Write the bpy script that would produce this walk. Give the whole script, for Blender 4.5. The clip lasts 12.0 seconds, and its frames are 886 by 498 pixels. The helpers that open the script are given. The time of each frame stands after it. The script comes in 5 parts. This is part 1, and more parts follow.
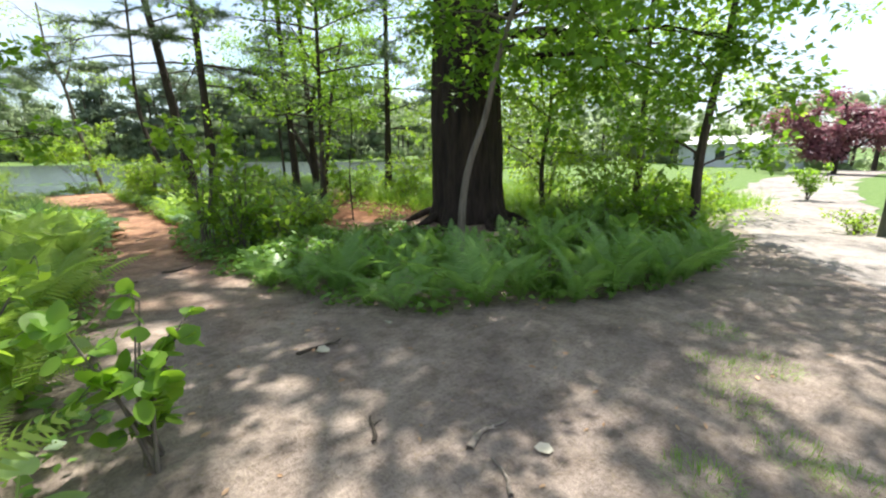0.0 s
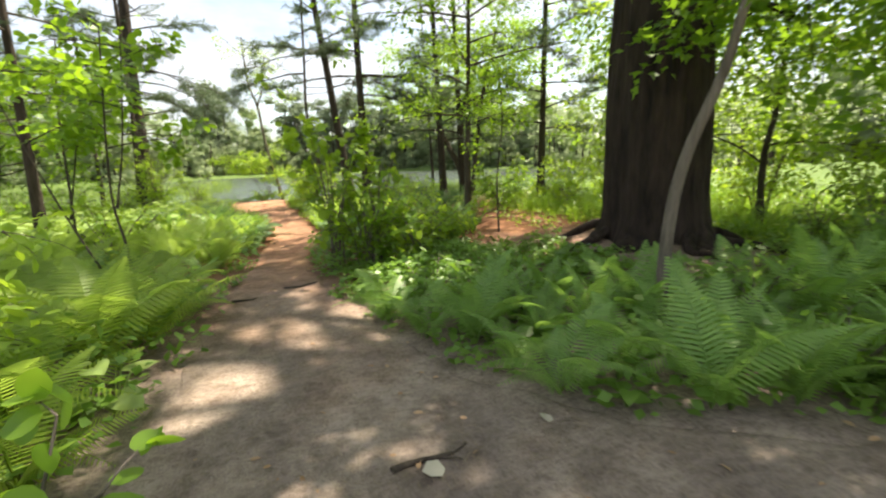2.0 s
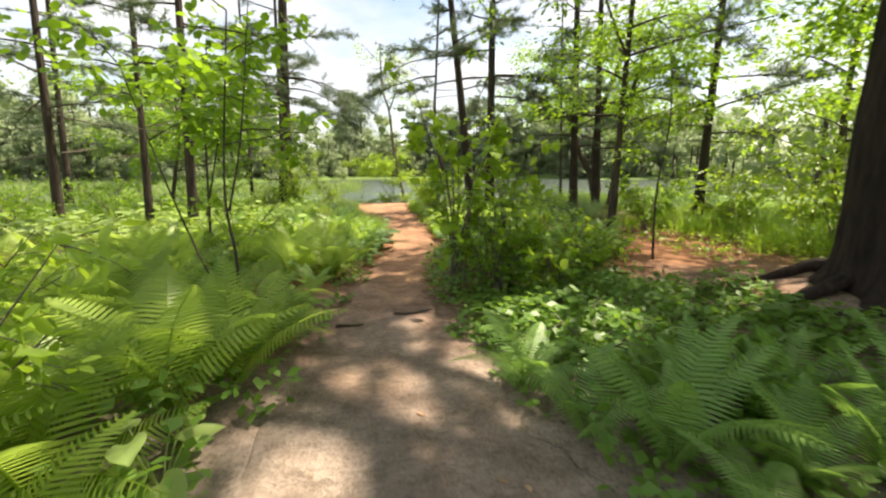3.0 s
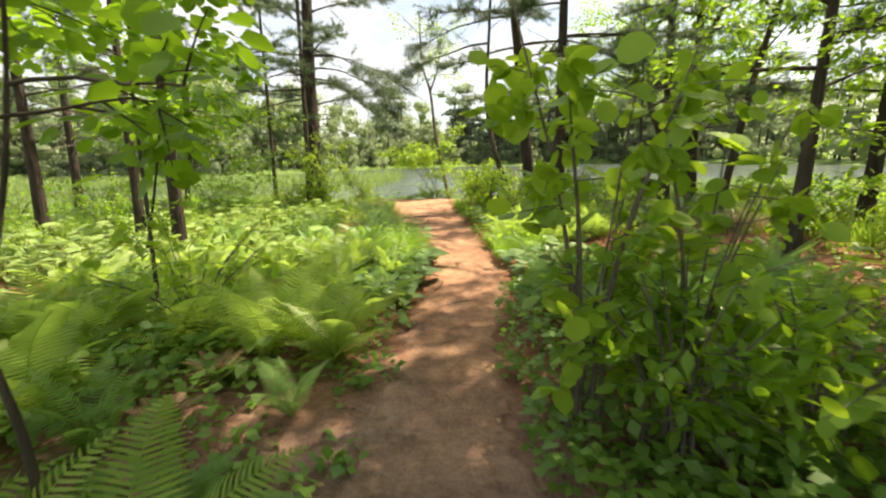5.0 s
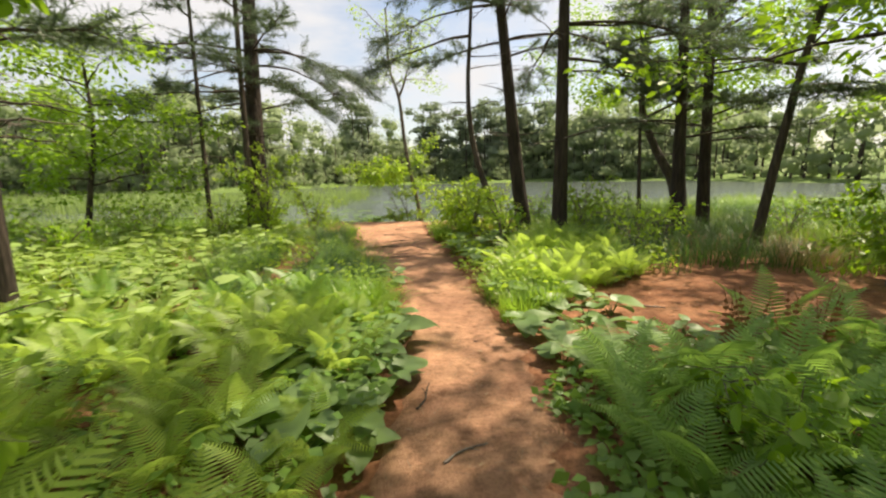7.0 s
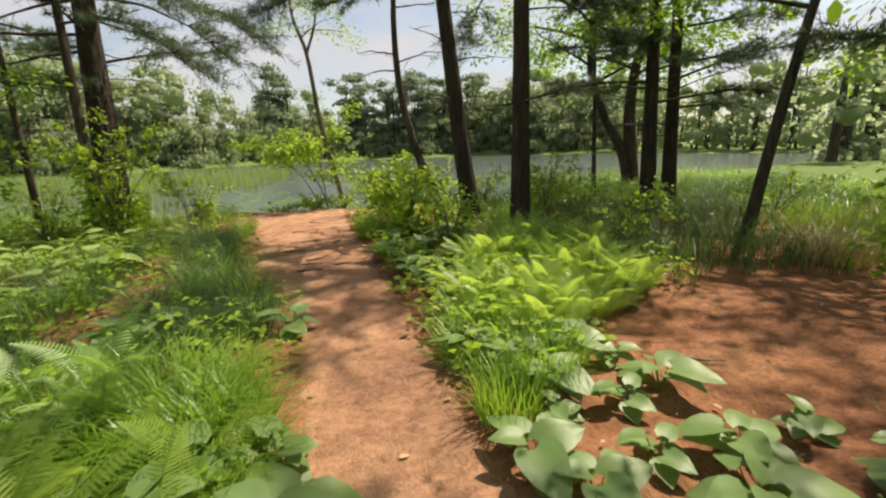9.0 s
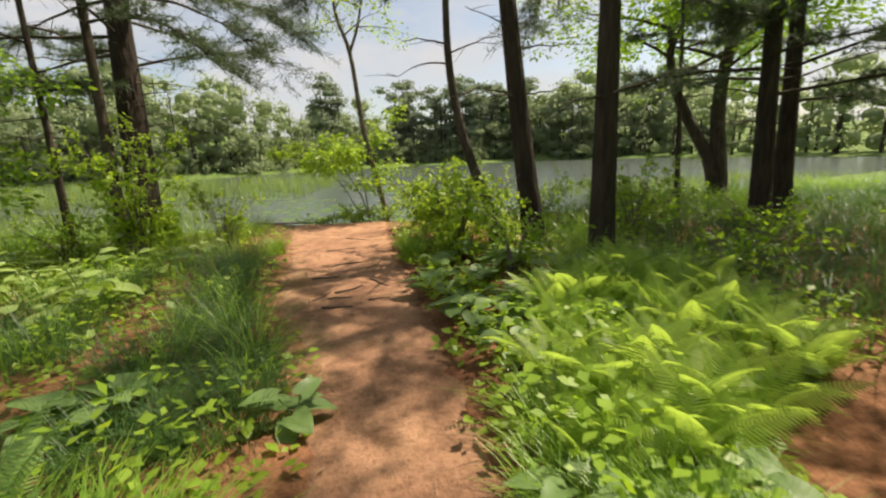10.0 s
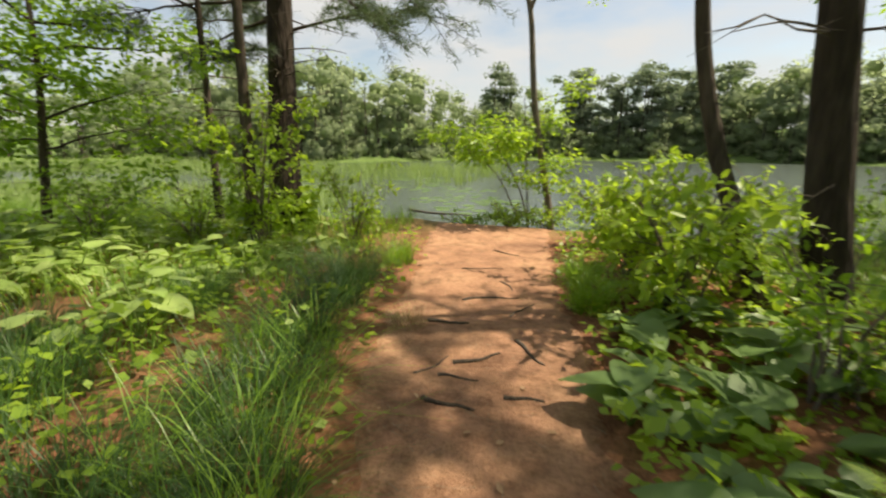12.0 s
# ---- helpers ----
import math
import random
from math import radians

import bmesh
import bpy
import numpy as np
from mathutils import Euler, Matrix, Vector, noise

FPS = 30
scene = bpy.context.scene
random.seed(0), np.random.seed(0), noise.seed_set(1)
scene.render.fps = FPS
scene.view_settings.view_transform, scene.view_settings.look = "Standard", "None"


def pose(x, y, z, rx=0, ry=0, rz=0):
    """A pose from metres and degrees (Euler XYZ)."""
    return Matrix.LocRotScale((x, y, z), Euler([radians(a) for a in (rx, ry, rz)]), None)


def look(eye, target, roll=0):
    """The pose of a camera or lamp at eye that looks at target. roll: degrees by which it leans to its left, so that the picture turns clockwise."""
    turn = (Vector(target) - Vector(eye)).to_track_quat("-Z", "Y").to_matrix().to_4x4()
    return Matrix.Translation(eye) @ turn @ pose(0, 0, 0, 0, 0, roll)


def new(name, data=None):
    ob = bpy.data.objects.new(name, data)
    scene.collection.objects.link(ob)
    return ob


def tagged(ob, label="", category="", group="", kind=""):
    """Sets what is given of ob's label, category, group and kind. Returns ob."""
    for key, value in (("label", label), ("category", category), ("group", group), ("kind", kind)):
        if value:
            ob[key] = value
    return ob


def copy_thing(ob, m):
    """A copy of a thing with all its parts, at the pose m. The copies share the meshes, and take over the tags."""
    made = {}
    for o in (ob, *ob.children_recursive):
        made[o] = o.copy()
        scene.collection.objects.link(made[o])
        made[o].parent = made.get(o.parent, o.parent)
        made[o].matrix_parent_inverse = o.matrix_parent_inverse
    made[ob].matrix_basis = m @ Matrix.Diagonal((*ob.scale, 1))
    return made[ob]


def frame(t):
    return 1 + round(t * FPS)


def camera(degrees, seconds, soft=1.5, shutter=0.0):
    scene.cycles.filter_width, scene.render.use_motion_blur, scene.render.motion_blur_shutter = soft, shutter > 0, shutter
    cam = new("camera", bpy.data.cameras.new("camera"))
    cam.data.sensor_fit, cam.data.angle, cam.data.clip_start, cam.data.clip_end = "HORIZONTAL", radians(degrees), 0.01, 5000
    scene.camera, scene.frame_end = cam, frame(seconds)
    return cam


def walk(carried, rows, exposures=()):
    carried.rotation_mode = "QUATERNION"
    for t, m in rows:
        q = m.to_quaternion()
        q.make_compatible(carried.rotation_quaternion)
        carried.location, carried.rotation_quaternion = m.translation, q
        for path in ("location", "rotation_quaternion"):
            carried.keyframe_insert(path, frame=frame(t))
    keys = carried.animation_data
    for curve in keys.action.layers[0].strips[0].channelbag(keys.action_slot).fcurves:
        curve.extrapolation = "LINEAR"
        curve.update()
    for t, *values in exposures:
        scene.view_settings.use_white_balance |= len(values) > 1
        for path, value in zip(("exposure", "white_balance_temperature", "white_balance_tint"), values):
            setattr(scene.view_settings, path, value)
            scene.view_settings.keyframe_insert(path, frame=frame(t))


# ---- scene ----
cam = camera(93.3, 12.0, soft=2.2, shutter=0.25)
PATH = [
    (0, (0.831, -3.738, 1.396), (2.066, -2.23, 0.948), -0.3),
    (0.5, (0.971, -3.549, 1.376), (2.238, -2.06, 0.953), -0.3),
    (1, (1.247, -3.292, 1.38), (2.33, -1.661, 0.973), 0.7),
    (1.5, (1.354, -2.965, 1.328), (2.325, -1.246, 1.007), 1.3),
    (2, (1.47, -2.527, 1.271), (2.115, -0.677, 0.87), -1.9),
    (2.5, (1.57, -2.075, 1.232), (1.95, -0.152, 0.836), -0.7),
    (3, (1.48, -1.544, 1.282), (1.606, 0.419, 0.919), -0.1),
    (5, (1.3, 0.834, 1.386), (1.232, 2.788, 0.968), -1.3),
    (5.5, (1.153, 1.403, 1.413), (1.152, 3.341, 0.916), -2.8),
    (6, (1.117, 1.894, 1.399), (0.945, 3.848, 1.01), -3.0),
    (6.5, (1.096, 2.36, 1.353), (0.916, 4.324, 1.02), -1.3),
    (7, (1.133, 2.876, 1.362), (1.215, 4.845, 1.019), -1.2),
    (7.5, (1.183, 3.375, 1.365), (1.323, 5.331, 0.977), -1.2),
    (9.5, (1.341, 5.384, 1.395), (1.774, 7.279, 0.927), -2.1),
    (10, (1.377, 5.975, 1.403), (1.559, 7.92, 0.972), -2.4),
    (10.5, (1.333, 6.465, 1.389), (1.44, 8.423, 0.999), -1.9),
    (11, (1.291, 7.026, 1.369), (1.169, 8.975, 0.94), -2.8),
    (11.5, (1.311, 7.521, 1.346), (1.106, 9.449, 0.856), -0.9),
    (12, (1.221, 7.962, 1.343), (0.683, 9.833, 0.887), 0.4),
]
walk(cam, [(t, look(eye, target, roll)) for t, eye, target, roll in PATH], [(0.0, 1.4, 6250, 8), (2.0, 1.58, 7450, 9), (3.0, 1.45, 7650, 11), (5.0, 1.5, 7950, 10), (6.3, 1.24, 7900, 12), (9.5, 0.72, 7700, 12), (12.0, 0.84, 7900, 8)])

# ---- light ----
SUN_AZ, SUN_EL = 64.0, 60.0   # degrees clockwise from +y, and above the horizon
world = bpy.data.worlds.new("sky")
scene.world = world
world.use_nodes = True


def sky_nodes():
    nt = world.node_tree
    nt.nodes.clear()
    out = nt.nodes.new("ShaderNodeOutputWorld")
    bg = nt.nodes.new("ShaderNodeBackground")
    sky = nt.nodes.new("ShaderNodeTexSky")
    sky.sky_type, sky.sun_disc = "NISHITA", False
    sky.sun_elevation, sky.sun_rotation = radians(SUN_EL), radians(SUN_AZ)
    sky.dust_density, sky.ozone_density = 1.6, 1.0
    co = nt.nodes.new("ShaderNodeTexCoord")
    mp = nt.nodes.new("ShaderNodeMapping")
    mp.inputs["Scale"].default_value = (1.6, 1.6, 4.5)
    n = nt.nodes.new("ShaderNodeTexNoise")
    n.inputs["Scale"].default_value, n.inputs["Detail"].default_value, n.inputs["Roughness"].default_value = 1.7, 7.0, 0.55
    ramp = nt.nodes.new("ShaderNodeValToRGB")
    ramp.color_ramp.elements[0].position, ramp.color_ramp.elements[1].position = 0.36, 0.60
    mix = nt.nodes.new("ShaderNodeMixRGB")
    mix.inputs[2].default_value = (4.05, 4.42, 5.1, 1)
    bg.inputs["Strength"].default_value = 0.10
    nt.links.new(co.outputs["Generated"], mp.inputs["Vector"])
    nt.links.new(mp.outputs["Vector"], n.inputs["Vector"])
    nt.links.new(n.outputs["Fac"], ramp.inputs["Fac"])
    nt.links.new(ramp.outputs["Color"], mix.inputs["Fac"])
    nt.links.new(sky.outputs["Color"], mix.inputs[1])
    nt.links.new(mix.outputs["Color"], bg.inputs["Color"])
    nt.links.new(bg.outputs["Background"], out.inputs["Surface"])


sky_nodes()
sun_data = bpy.data.lights.new("sun", "SUN")
sun_data.energy, sun_data.angle, sun_data.color = 5.0, radians(1.0), (1.0, 0.95, 0.86)
sun = new("sun", sun_data)
toward = Vector((math.cos(radians(SUN_EL)) * math.sin(radians(SUN_AZ)), math.cos(radians(SUN_EL)) * math.cos(radians(SUN_AZ)), math.sin(radians(SUN_EL))))
sun.matrix_world = look(toward * 60, (0, 0, 0))

# ---- materials ----


def nodes(name):
    m = bpy.data.materials.new(name)
    m.use_nodes = True
    nt = m.node_tree
    nt.nodes.clear()
    return m, nt, nt.nodes.new("ShaderNodeOutputMaterial")


def noise_tex(nt, vec, scale, detail=4.0, rough=0.55):
    n = nt.nodes.new("ShaderNodeTexNoise")
    n.inputs["Scale"].default_value, n.inputs["Detail"].default_value, n.inputs["Roughness"].default_value = scale, detail, rough
    if vec:
        nt.links.new(vec, n.inputs["Vector"])
    return n


def ramp_of(nt, fac, stops):
    r = nt.nodes.new("ShaderNodeValToRGB")
    while len(r.color_ramp.elements) < len(stops):
        r.color_ramp.elements.new(0.5)
    for e, (p, c) in zip(r.color_ramp.elements, stops):
        e.position, e.color = p, (*c, 1)
    nt.links.new(fac, r.inputs["Fac"])
    return r


def mapped(nt, scale=(1, 1, 1), turn=(0, 0, 0), kind="Object"):
    co, mp = nt.nodes.new("ShaderNodeTexCoord"), nt.nodes.new("ShaderNodeMapping")
    mp.inputs["Scale"].default_value, mp.inputs["Rotation"].default_value = scale, turn
    nt.links.new(co.outputs[kind], mp.inputs["Vector"])
    return mp.outputs["Vector"]


def leaf_material(name, dark, light, glow, through_share=0.42, rough=0.45, spread=1.0):
    """Thin leaf: reflected colour varied leaf by leaf, light passing through it, and a waxy sheen."""
    m, nt, out = nodes(name)
    geo, info = nt.nodes.new("ShaderNodeNewGeometry"), nt.nodes.new("ShaderNodeObjectInfo")
    add = nt.nodes.new("ShaderNodeMath")
    add.operation = "MULTIPLY_ADD"
    nt.links.new(info.outputs["Random"], add.inputs[0])
    add.inputs[1].default_value = 0.35
    mul = nt.nodes.new("ShaderNodeMath")
    mul.operation = "MULTIPLY"
    nt.links.new(geo.outputs["Random Per Island"], mul.inputs[0])
    mul.inputs[1].default_value = 0.65 * spread
    nt.links.new(mul.outputs[0], add.inputs[2])
    mid = tuple((a + b) / 2 for a, b in zip(dark, light))
    r = ramp_of(nt, add.outputs[0], [(0.0, dark), (0.5, mid), (1.0, light)])
    blotch = noise_tex(nt, mapped(nt), 9.0, 3.0)
    mix = nt.nodes.new("ShaderNodeMixRGB")
    mix.blend_type = "MULTIPLY"
    mix.inputs["Fac"].default_value = 0.55
    br = ramp_of(nt, blotch.outputs["Fac"], [(0.3, (0.62, 0.66, 0.55)), (0.7, (1, 1, 1))])
    nt.links.new(r.outputs["Color"], mix.inputs[1])
    nt.links.new(br.outputs["Color"], mix.inputs[2])
    p = nt.nodes.new("ShaderNodeBsdfPrincipled")
    p.inputs["Roughness"].default_value = rough
    p.inputs["Specular IOR Level"].default_value = 0.45
    nt.links.new(mix.outputs["Color"], p.inputs["Base Color"])
    t = nt.nodes.new("ShaderNodeBsdfTranslucent")
    tint = nt.nodes.new("ShaderNodeMixRGB")
    tint.blend_type, tint.inputs["Fac"].default_value = "MIX", 0.6
    tint.inputs[2].default_value = (*glow, 1)
    nt.links.new(mix.outputs["Color"], tint.inputs[1])
    nt.links.new(tint.outputs["Color"], t.inputs["Color"])
    s = nt.nodes.new("ShaderNodeMixShader")
    s.inputs["Fac"].default_value = through_share
    nt.links.new(p.outputs[0], s.inputs[1])
    nt.links.new(t.outputs[0], s.inputs[2])
    nt.links.new(s.outputs[0], out.inputs["Surface"])
    return m


def bark_material(name, dark, light, ridge=14.0, depth=0.6, moss=None):
    m, nt, out = nodes(name)
    vec = mapped(nt, (1, 1, 0.16))
    n1 = noise_tex(nt, vec, ridge, 6.0, 0.65)
    v = nt.nodes.new("ShaderNodeTexVoronoi")
    v.feature = "DISTANCE_TO_EDGE"
    v.inputs["Scale"].default_value = ridge * 0.9
    nt.links.new(vec, v.inputs["Vector"])
    n2 = noise_tex(nt, mapped(nt), 2.2, 4.0)
    r = ramp_of(nt, n1.outputs["Fac"], [(0.3, dark), (0.72, light)])
    mix = nt.nodes.new("ShaderNodeMixRGB")
    mix.blend_type, mix.inputs["Fac"].default_value = "MULTIPLY", 0.5
    br = ramp_of(nt, n2.outputs["Fac"], [(0.3, moss or (0.5, 0.5, 0.48)), (0.65, (1, 1, 1))])
    nt.links.new(r.outputs["Color"], mix.inputs[1])
    nt.links.new(br.outputs["Color"], mix.inputs[2])
    p = nt.nodes.new("ShaderNodeBsdfPrincipled")
    p.inputs["Roughness"].default_value = 0.92
    p.inputs["Specular IOR Level"].default_value = 0.2
    nt.links.new(mix.outputs["Color"], p.inputs["Base Color"])
    hsum = nt.nodes.new("ShaderNodeMath")
    hsum.operation = "MULTIPLY_ADD"
    nt.links.new(v.outputs["Distance"], hsum.inputs[0])
    hsum.inputs[1].default_value = 1.4
    nt.links.new(n1.outputs["Fac"], hsum.inputs[2])
    b = nt.nodes.new("ShaderNodeBump")
    b.inputs["Strength"].default_value, b.inputs["Distance"].default_value = depth, 0.03
    nt.links.new(hsum.outputs[0], b.inputs["Height"])
    nt.links.new(b.outputs["Normal"], p.inputs["Normal"])
    nt.links.new(p.outputs[0], out.inputs["Surface"])
    return m


def soil_material(name, big, fibre, fine_scale=55.0, bump=0.5, clearing=None, meadow=None):
    """Soil strewn with needles: broad patches, a finer fibrous layer, grit and relief."""
    m, nt, out = nodes(name)
    vec = mapped(nt)
    n1 = noise_tex(nt, vec, 0.9, 6.0, 0.6)
    n2 = noise_tex(nt, mapped(nt, (1.0, 0.5, 1), (0, 0, 0.9)), fine_scale, 8.0, 0.75)
    n3 = noise_tex(nt, mapped(nt, (0.45, 1.0, 1), (0, 0, 0.4)), fine_scale * 0.6, 8.0, 0.75)
    n4 = noise_tex(nt, vec, 5.0, 8.0, 0.72)
    c1 = ramp_of(nt, n1.outputs["Fac"], [(0.34, big[0]), (0.5, big[1]), (0.66, big[2])])
    mx = nt.nodes.new("ShaderNodeMath")
    mx.operation = "MAXIMUM"
    nt.links.new(n2.outputs["Fac"], mx.inputs[0])
    nt.links.new(n3.outputs["Fac"], mx.inputs[1])
    c2 = ramp_of(nt, mx.outputs[0], [(0.42, fibre[0]), (0.56, (1, 1, 1)), (0.72, fibre[1])])
    mul = nt.nodes.new("ShaderNodeMixRGB")
    mul.blend_type, mul.inputs["Fac"].default_value = "MULTIPLY", 0.85
    nt.links.new(c1.outputs["Color"], mul.inputs[1])
    nt.links.new(c2.outputs["Color"], mul.inputs[2])
    c4 = ramp_of(nt, n4.outputs["Fac"], [(0.34, (0.45, 0.42, 0.4)), (0.56, (1, 1, 1))])
    mul2 = nt.nodes.new("ShaderNodeMixRGB")
    mul2.blend_type, mul2.inputs["Fac"].default_value = "MULTIPLY", 0.8
    nt.links.new(mul.outputs["Color"], mul2.inputs[1])
    nt.links.new(c4.outputs["Color"], mul2.inputs[2])
    last = mul2
    if clearing:
        # towards the clearing the needles give way to trodden grey-brown earth
        sep = nt.nodes.new("ShaderNodeSeparateXYZ")
        nt.links.new(vec, sep.inputs[0])
        wob = nt.nodes.new("ShaderNodeMath")
        wob.operation = "MULTIPLY_ADD"
        nt.links.new(n1.outputs["Fac"], wob.inputs[0])
        wob.inputs[1].default_value = 5.0
        nt.links.new(sep.outputs["Y"], wob.inputs[2])
        rng_node = nt.nodes.new("ShaderNodeMapRange")
        rng_node.inputs["From Min"].default_value, rng_node.inputs["From Max"].default_value = 6.6, 2.4
        nt.links.new(wob.outputs[0], rng_node.inputs["Value"])
        n5 = noise_tex(nt, mapped(nt, (1, 0.6, 1)), 1.7, 4.0)
        earth = ramp_of(nt, n5.outputs["Fac"], [(0.36, clearing[0]), (0.52, clearing[1]), (0.66, clearing[2])])
        worn = nt.nodes.new("ShaderNodeMixRGB")
        worn.blend_type, worn.inputs["Fac"].default_value = "MULTIPLY", 0.9
        nt.links.new(earth.outputs["Color"], worn.inputs[1])
        nt.links.new(c2.outputs["Color"], worn.inputs[2])
        last = nt.nodes.new("ShaderNodeMixRGB")
        nt.links.new(rng_node.outputs["Result"], last.inputs["Fac"])
        nt.links.new(mul2.outputs["Color"], last.inputs[1])
        scuff = nt.nodes.new("ShaderNodeMixRGB")
        scuff.blend_type, scuff.inputs["Fac"].default_value = "MULTIPLY", 0.7
        nt.links.new(worn.outputs["Color"], scuff.inputs[1])
        nt.links.new(c4.outputs["Color"], scuff.inputs[2])
        nt.links.new(scuff.outputs["Color"], last.inputs[2])
    if meadow:
        # away from the grove the ground is grassed over
        off = nt.nodes.new("ShaderNodeVectorMath")
        off.operation = "DISTANCE"
        off.inputs[1].default_value = (2.5, 5.0, 0)
        nt.links.new(vec, off.inputs[0])
        far = ramp_of(nt, off.outputs["Value"], [(0.0, (0, 0, 0)), (1.0, (1, 1, 1))])
        rng2 = nt.nodes.new("ShaderNodeMapRange")
        rng2.inputs["From Min"].default_value, rng2.inputs["From Max"].default_value = 9.0, 13.0
        nt.links.new(off.outputs["Value"], rng2.inputs["Value"])
        nt.links.new(rng2.outputs["Result"], far.inputs["Fac"])
        grass = ramp_of(nt, n4.outputs["Fac"], [(0.35, meadow[0]), (0.65, meadow[1])])
        over = nt.nodes.new("ShaderNodeMixRGB")
        nt.links.new(far.outputs["Color"], over.inputs["Fac"])
        nt.links.new(last.outputs["Color"], over.inputs[1])
        nt.links.new(grass.outputs["Color"], over.inputs[2])
        last = over
    p = nt.nodes.new("ShaderNodeBsdfPrincipled")
    p.inputs["Roughness"].default_value = 0.95
    p.inputs["Specular IOR Level"].default_value = 0.15
    nt.links.new(last.outputs["Color"], p.inputs["Base Color"])
    hs = nt.nodes.new("ShaderNodeMath")
    hs.operation = "MULTIPLY_ADD"
    nt.links.new(n4.outputs["Fac"], hs.inputs[0])
    hs.inputs[1].default_value = 2.0
    nt.links.new(mx.outputs[0], hs.inputs[2])
    b = nt.nodes.new("ShaderNodeBump")
    b.inputs["Strength"].default_value, b.inputs["Distance"].default_value = bump, 0.02
    nt.links.new(hs.outputs[0], b.inputs["Height"])
    nt.links.new(b.outputs["Normal"], p.inputs["Normal"])
    nt.links.new(p.outputs[0], out.inputs["Surface"])
    return m


def plain_material(name, a, b, scale=6.0, rough=0.8, bump=0.2):
    m, nt, out = nodes(name)
    n = noise_tex(nt, mapped(nt), scale, 5.0, 0.6)
    r = ramp_of(nt, n.outputs["Fac"], [(0.3, a), (0.7, b)])
    p = nt.nodes.new("ShaderNodeBsdfPrincipled")
    p.inputs["Roughness"].default_value = rough
    nt.links.new(r.outputs["Color"], p.inputs["Base Color"])
    bp = nt.nodes.new("ShaderNodeBump")
    bp.inputs["Strength"].default_value, bp.inputs["Distance"].default_value = bump, 0.01
    nt.links.new(n.outputs["Fac"], bp.inputs["Height"])
    nt.links.new(bp.outputs["Normal"], p.inputs["Normal"])
    nt.links.new(p.outputs[0], out.inputs["Surface"])
    return m


def water_material():
    m, nt, out = nodes("pond_water")
    p = nt.nodes.new("ShaderNodeBsdfPrincipled")
    p.inputs["Base Color"].default_value = (0.06, 0.078, 0.066, 1)
    p.inputs["Roughness"].default_value, p.inputs["IOR"].default_value = 0.2, 1.33
    p.inputs["Specular IOR Level"].default_value = 0.5
    n = noise_tex(nt, mapped(nt, (1, 2.2, 1)), 1.6, 3.0)
    n2 = noise_tex(nt, mapped(nt, (0.05, 0.16, 1)), 1.0, 3.0)
    mu = nt.nodes.new("ShaderNodeMath")
    mu.operation = "MULTIPLY"
    nt.links.new(n.outputs["Fac"], mu.inputs[0])
    nt.links.new(n2.outputs["Fac"], mu.inputs[1])
    b = nt.nodes.new("ShaderNodeBump")
    b.inputs["Strength"].default_value, b.inputs["Distance"].default_value = 0.8, 0.1
    nt.links.new(mu.outputs[0], b.inputs["Height"])
    nt.links.new(b.outputs["Normal"], p.inputs["Normal"])
    nt.links.new(p.outputs[0], out.inputs["Surface"])
    return m


EARTH = [(0.25, 0.20, 0.172), (0.335, 0.268, 0.222), (0.40, 0.322, 0.268)]
LITTER = soil_material("needle_litter", [(0.17, 0.075, 0.04), (0.26, 0.12, 0.065), (0.32, 0.165, 0.09)], [(0.45, 0.42, 0.4), (1.25, 1.2, 1.15)], 55.0, 0.6, EARTH, [(0.07, 0.12, 0.03), (0.13, 0.19, 0.055)])
PATH_SOIL = soil_material("path_soil", [(0.27, 0.142, 0.09), (0.39, 0.212, 0.13), (0.47, 0.275, 0.165)], [(0.6, 0.58, 0.56), (1.2, 1.17, 1.14)], 60.0, 0.9, EARTH)
GRAVEL = soil_material("pale_gravel", [(0.24, 0.21, 0.19), (0.31, 0.272, 0.246), (0.37, 0.33, 0.30)], [(0.7, 0.7, 0.7), (1.2, 1.2, 1.2)], 60.0, 0.5)
WATER = water_material()
BARK_PINE = bark_material("pine_bark", (0.022, 0.017, 0.013), (0.08, 0.061, 0.047), 16.0, 0.8)
BARK_OAK = bark_material("old_bark", (0.012, 0.009, 0.008), (0.065, 0.045, 0.035), 11.0, 1.0)
BARK_GREY = bark_material("grey_bark", (0.09, 0.075, 0.06), (0.24, 0.20, 0.165), 24.0, 0.35)
BARK_DARK = bark_material("dark_bark", (0.03, 0.024, 0.018), (0.115, 0.09, 0.07), 20.0, 0.5)
DEAD_WOOD = bark_material("dead_wood", (0.13, 0.1, 0.08), (0.36, 0.31, 0.26), 30.0, 0.4)
FERN_DARK = leaf_material("fern_green", (0.14, 0.26, 0.07), (0.27, 0.42, 0.12), (0.36, 0.60, 0.08), 0.45)
# Sunlit copy of the fern green, brighter and yellower to imitate direct sun.
FERN_SUNLIT = leaf_material("fern_sunlit", (0.18, 0.28, 0.045), (0.34, 0.45, 0.09), (0.52, 0.72, 0.10), 0.56)
LEAF_OAK = leaf_material("canopy_leaf", (0.06, 0.14, 0.02), (0.13, 0.25, 0.035), (0.36, 0.60, 0.03), 0.52)
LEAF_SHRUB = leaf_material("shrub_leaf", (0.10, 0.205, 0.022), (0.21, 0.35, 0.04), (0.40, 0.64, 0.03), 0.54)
# Lit copy of the shrub leaf: sunlight is put into the yellower, paler colour.
LEAF_LIT = leaf_material("lit_leaf", (0.17, 0.30, 0.025), (0.31, 0.45, 0.055), (0.52, 0.72, 0.05), 0.5)
LEAF_BROAD = leaf_material("broad_leaf", (0.09, 0.17, 0.055), (0.20, 0.30, 0.10), (0.30, 0.48, 0.07), 0.34, 0.47)
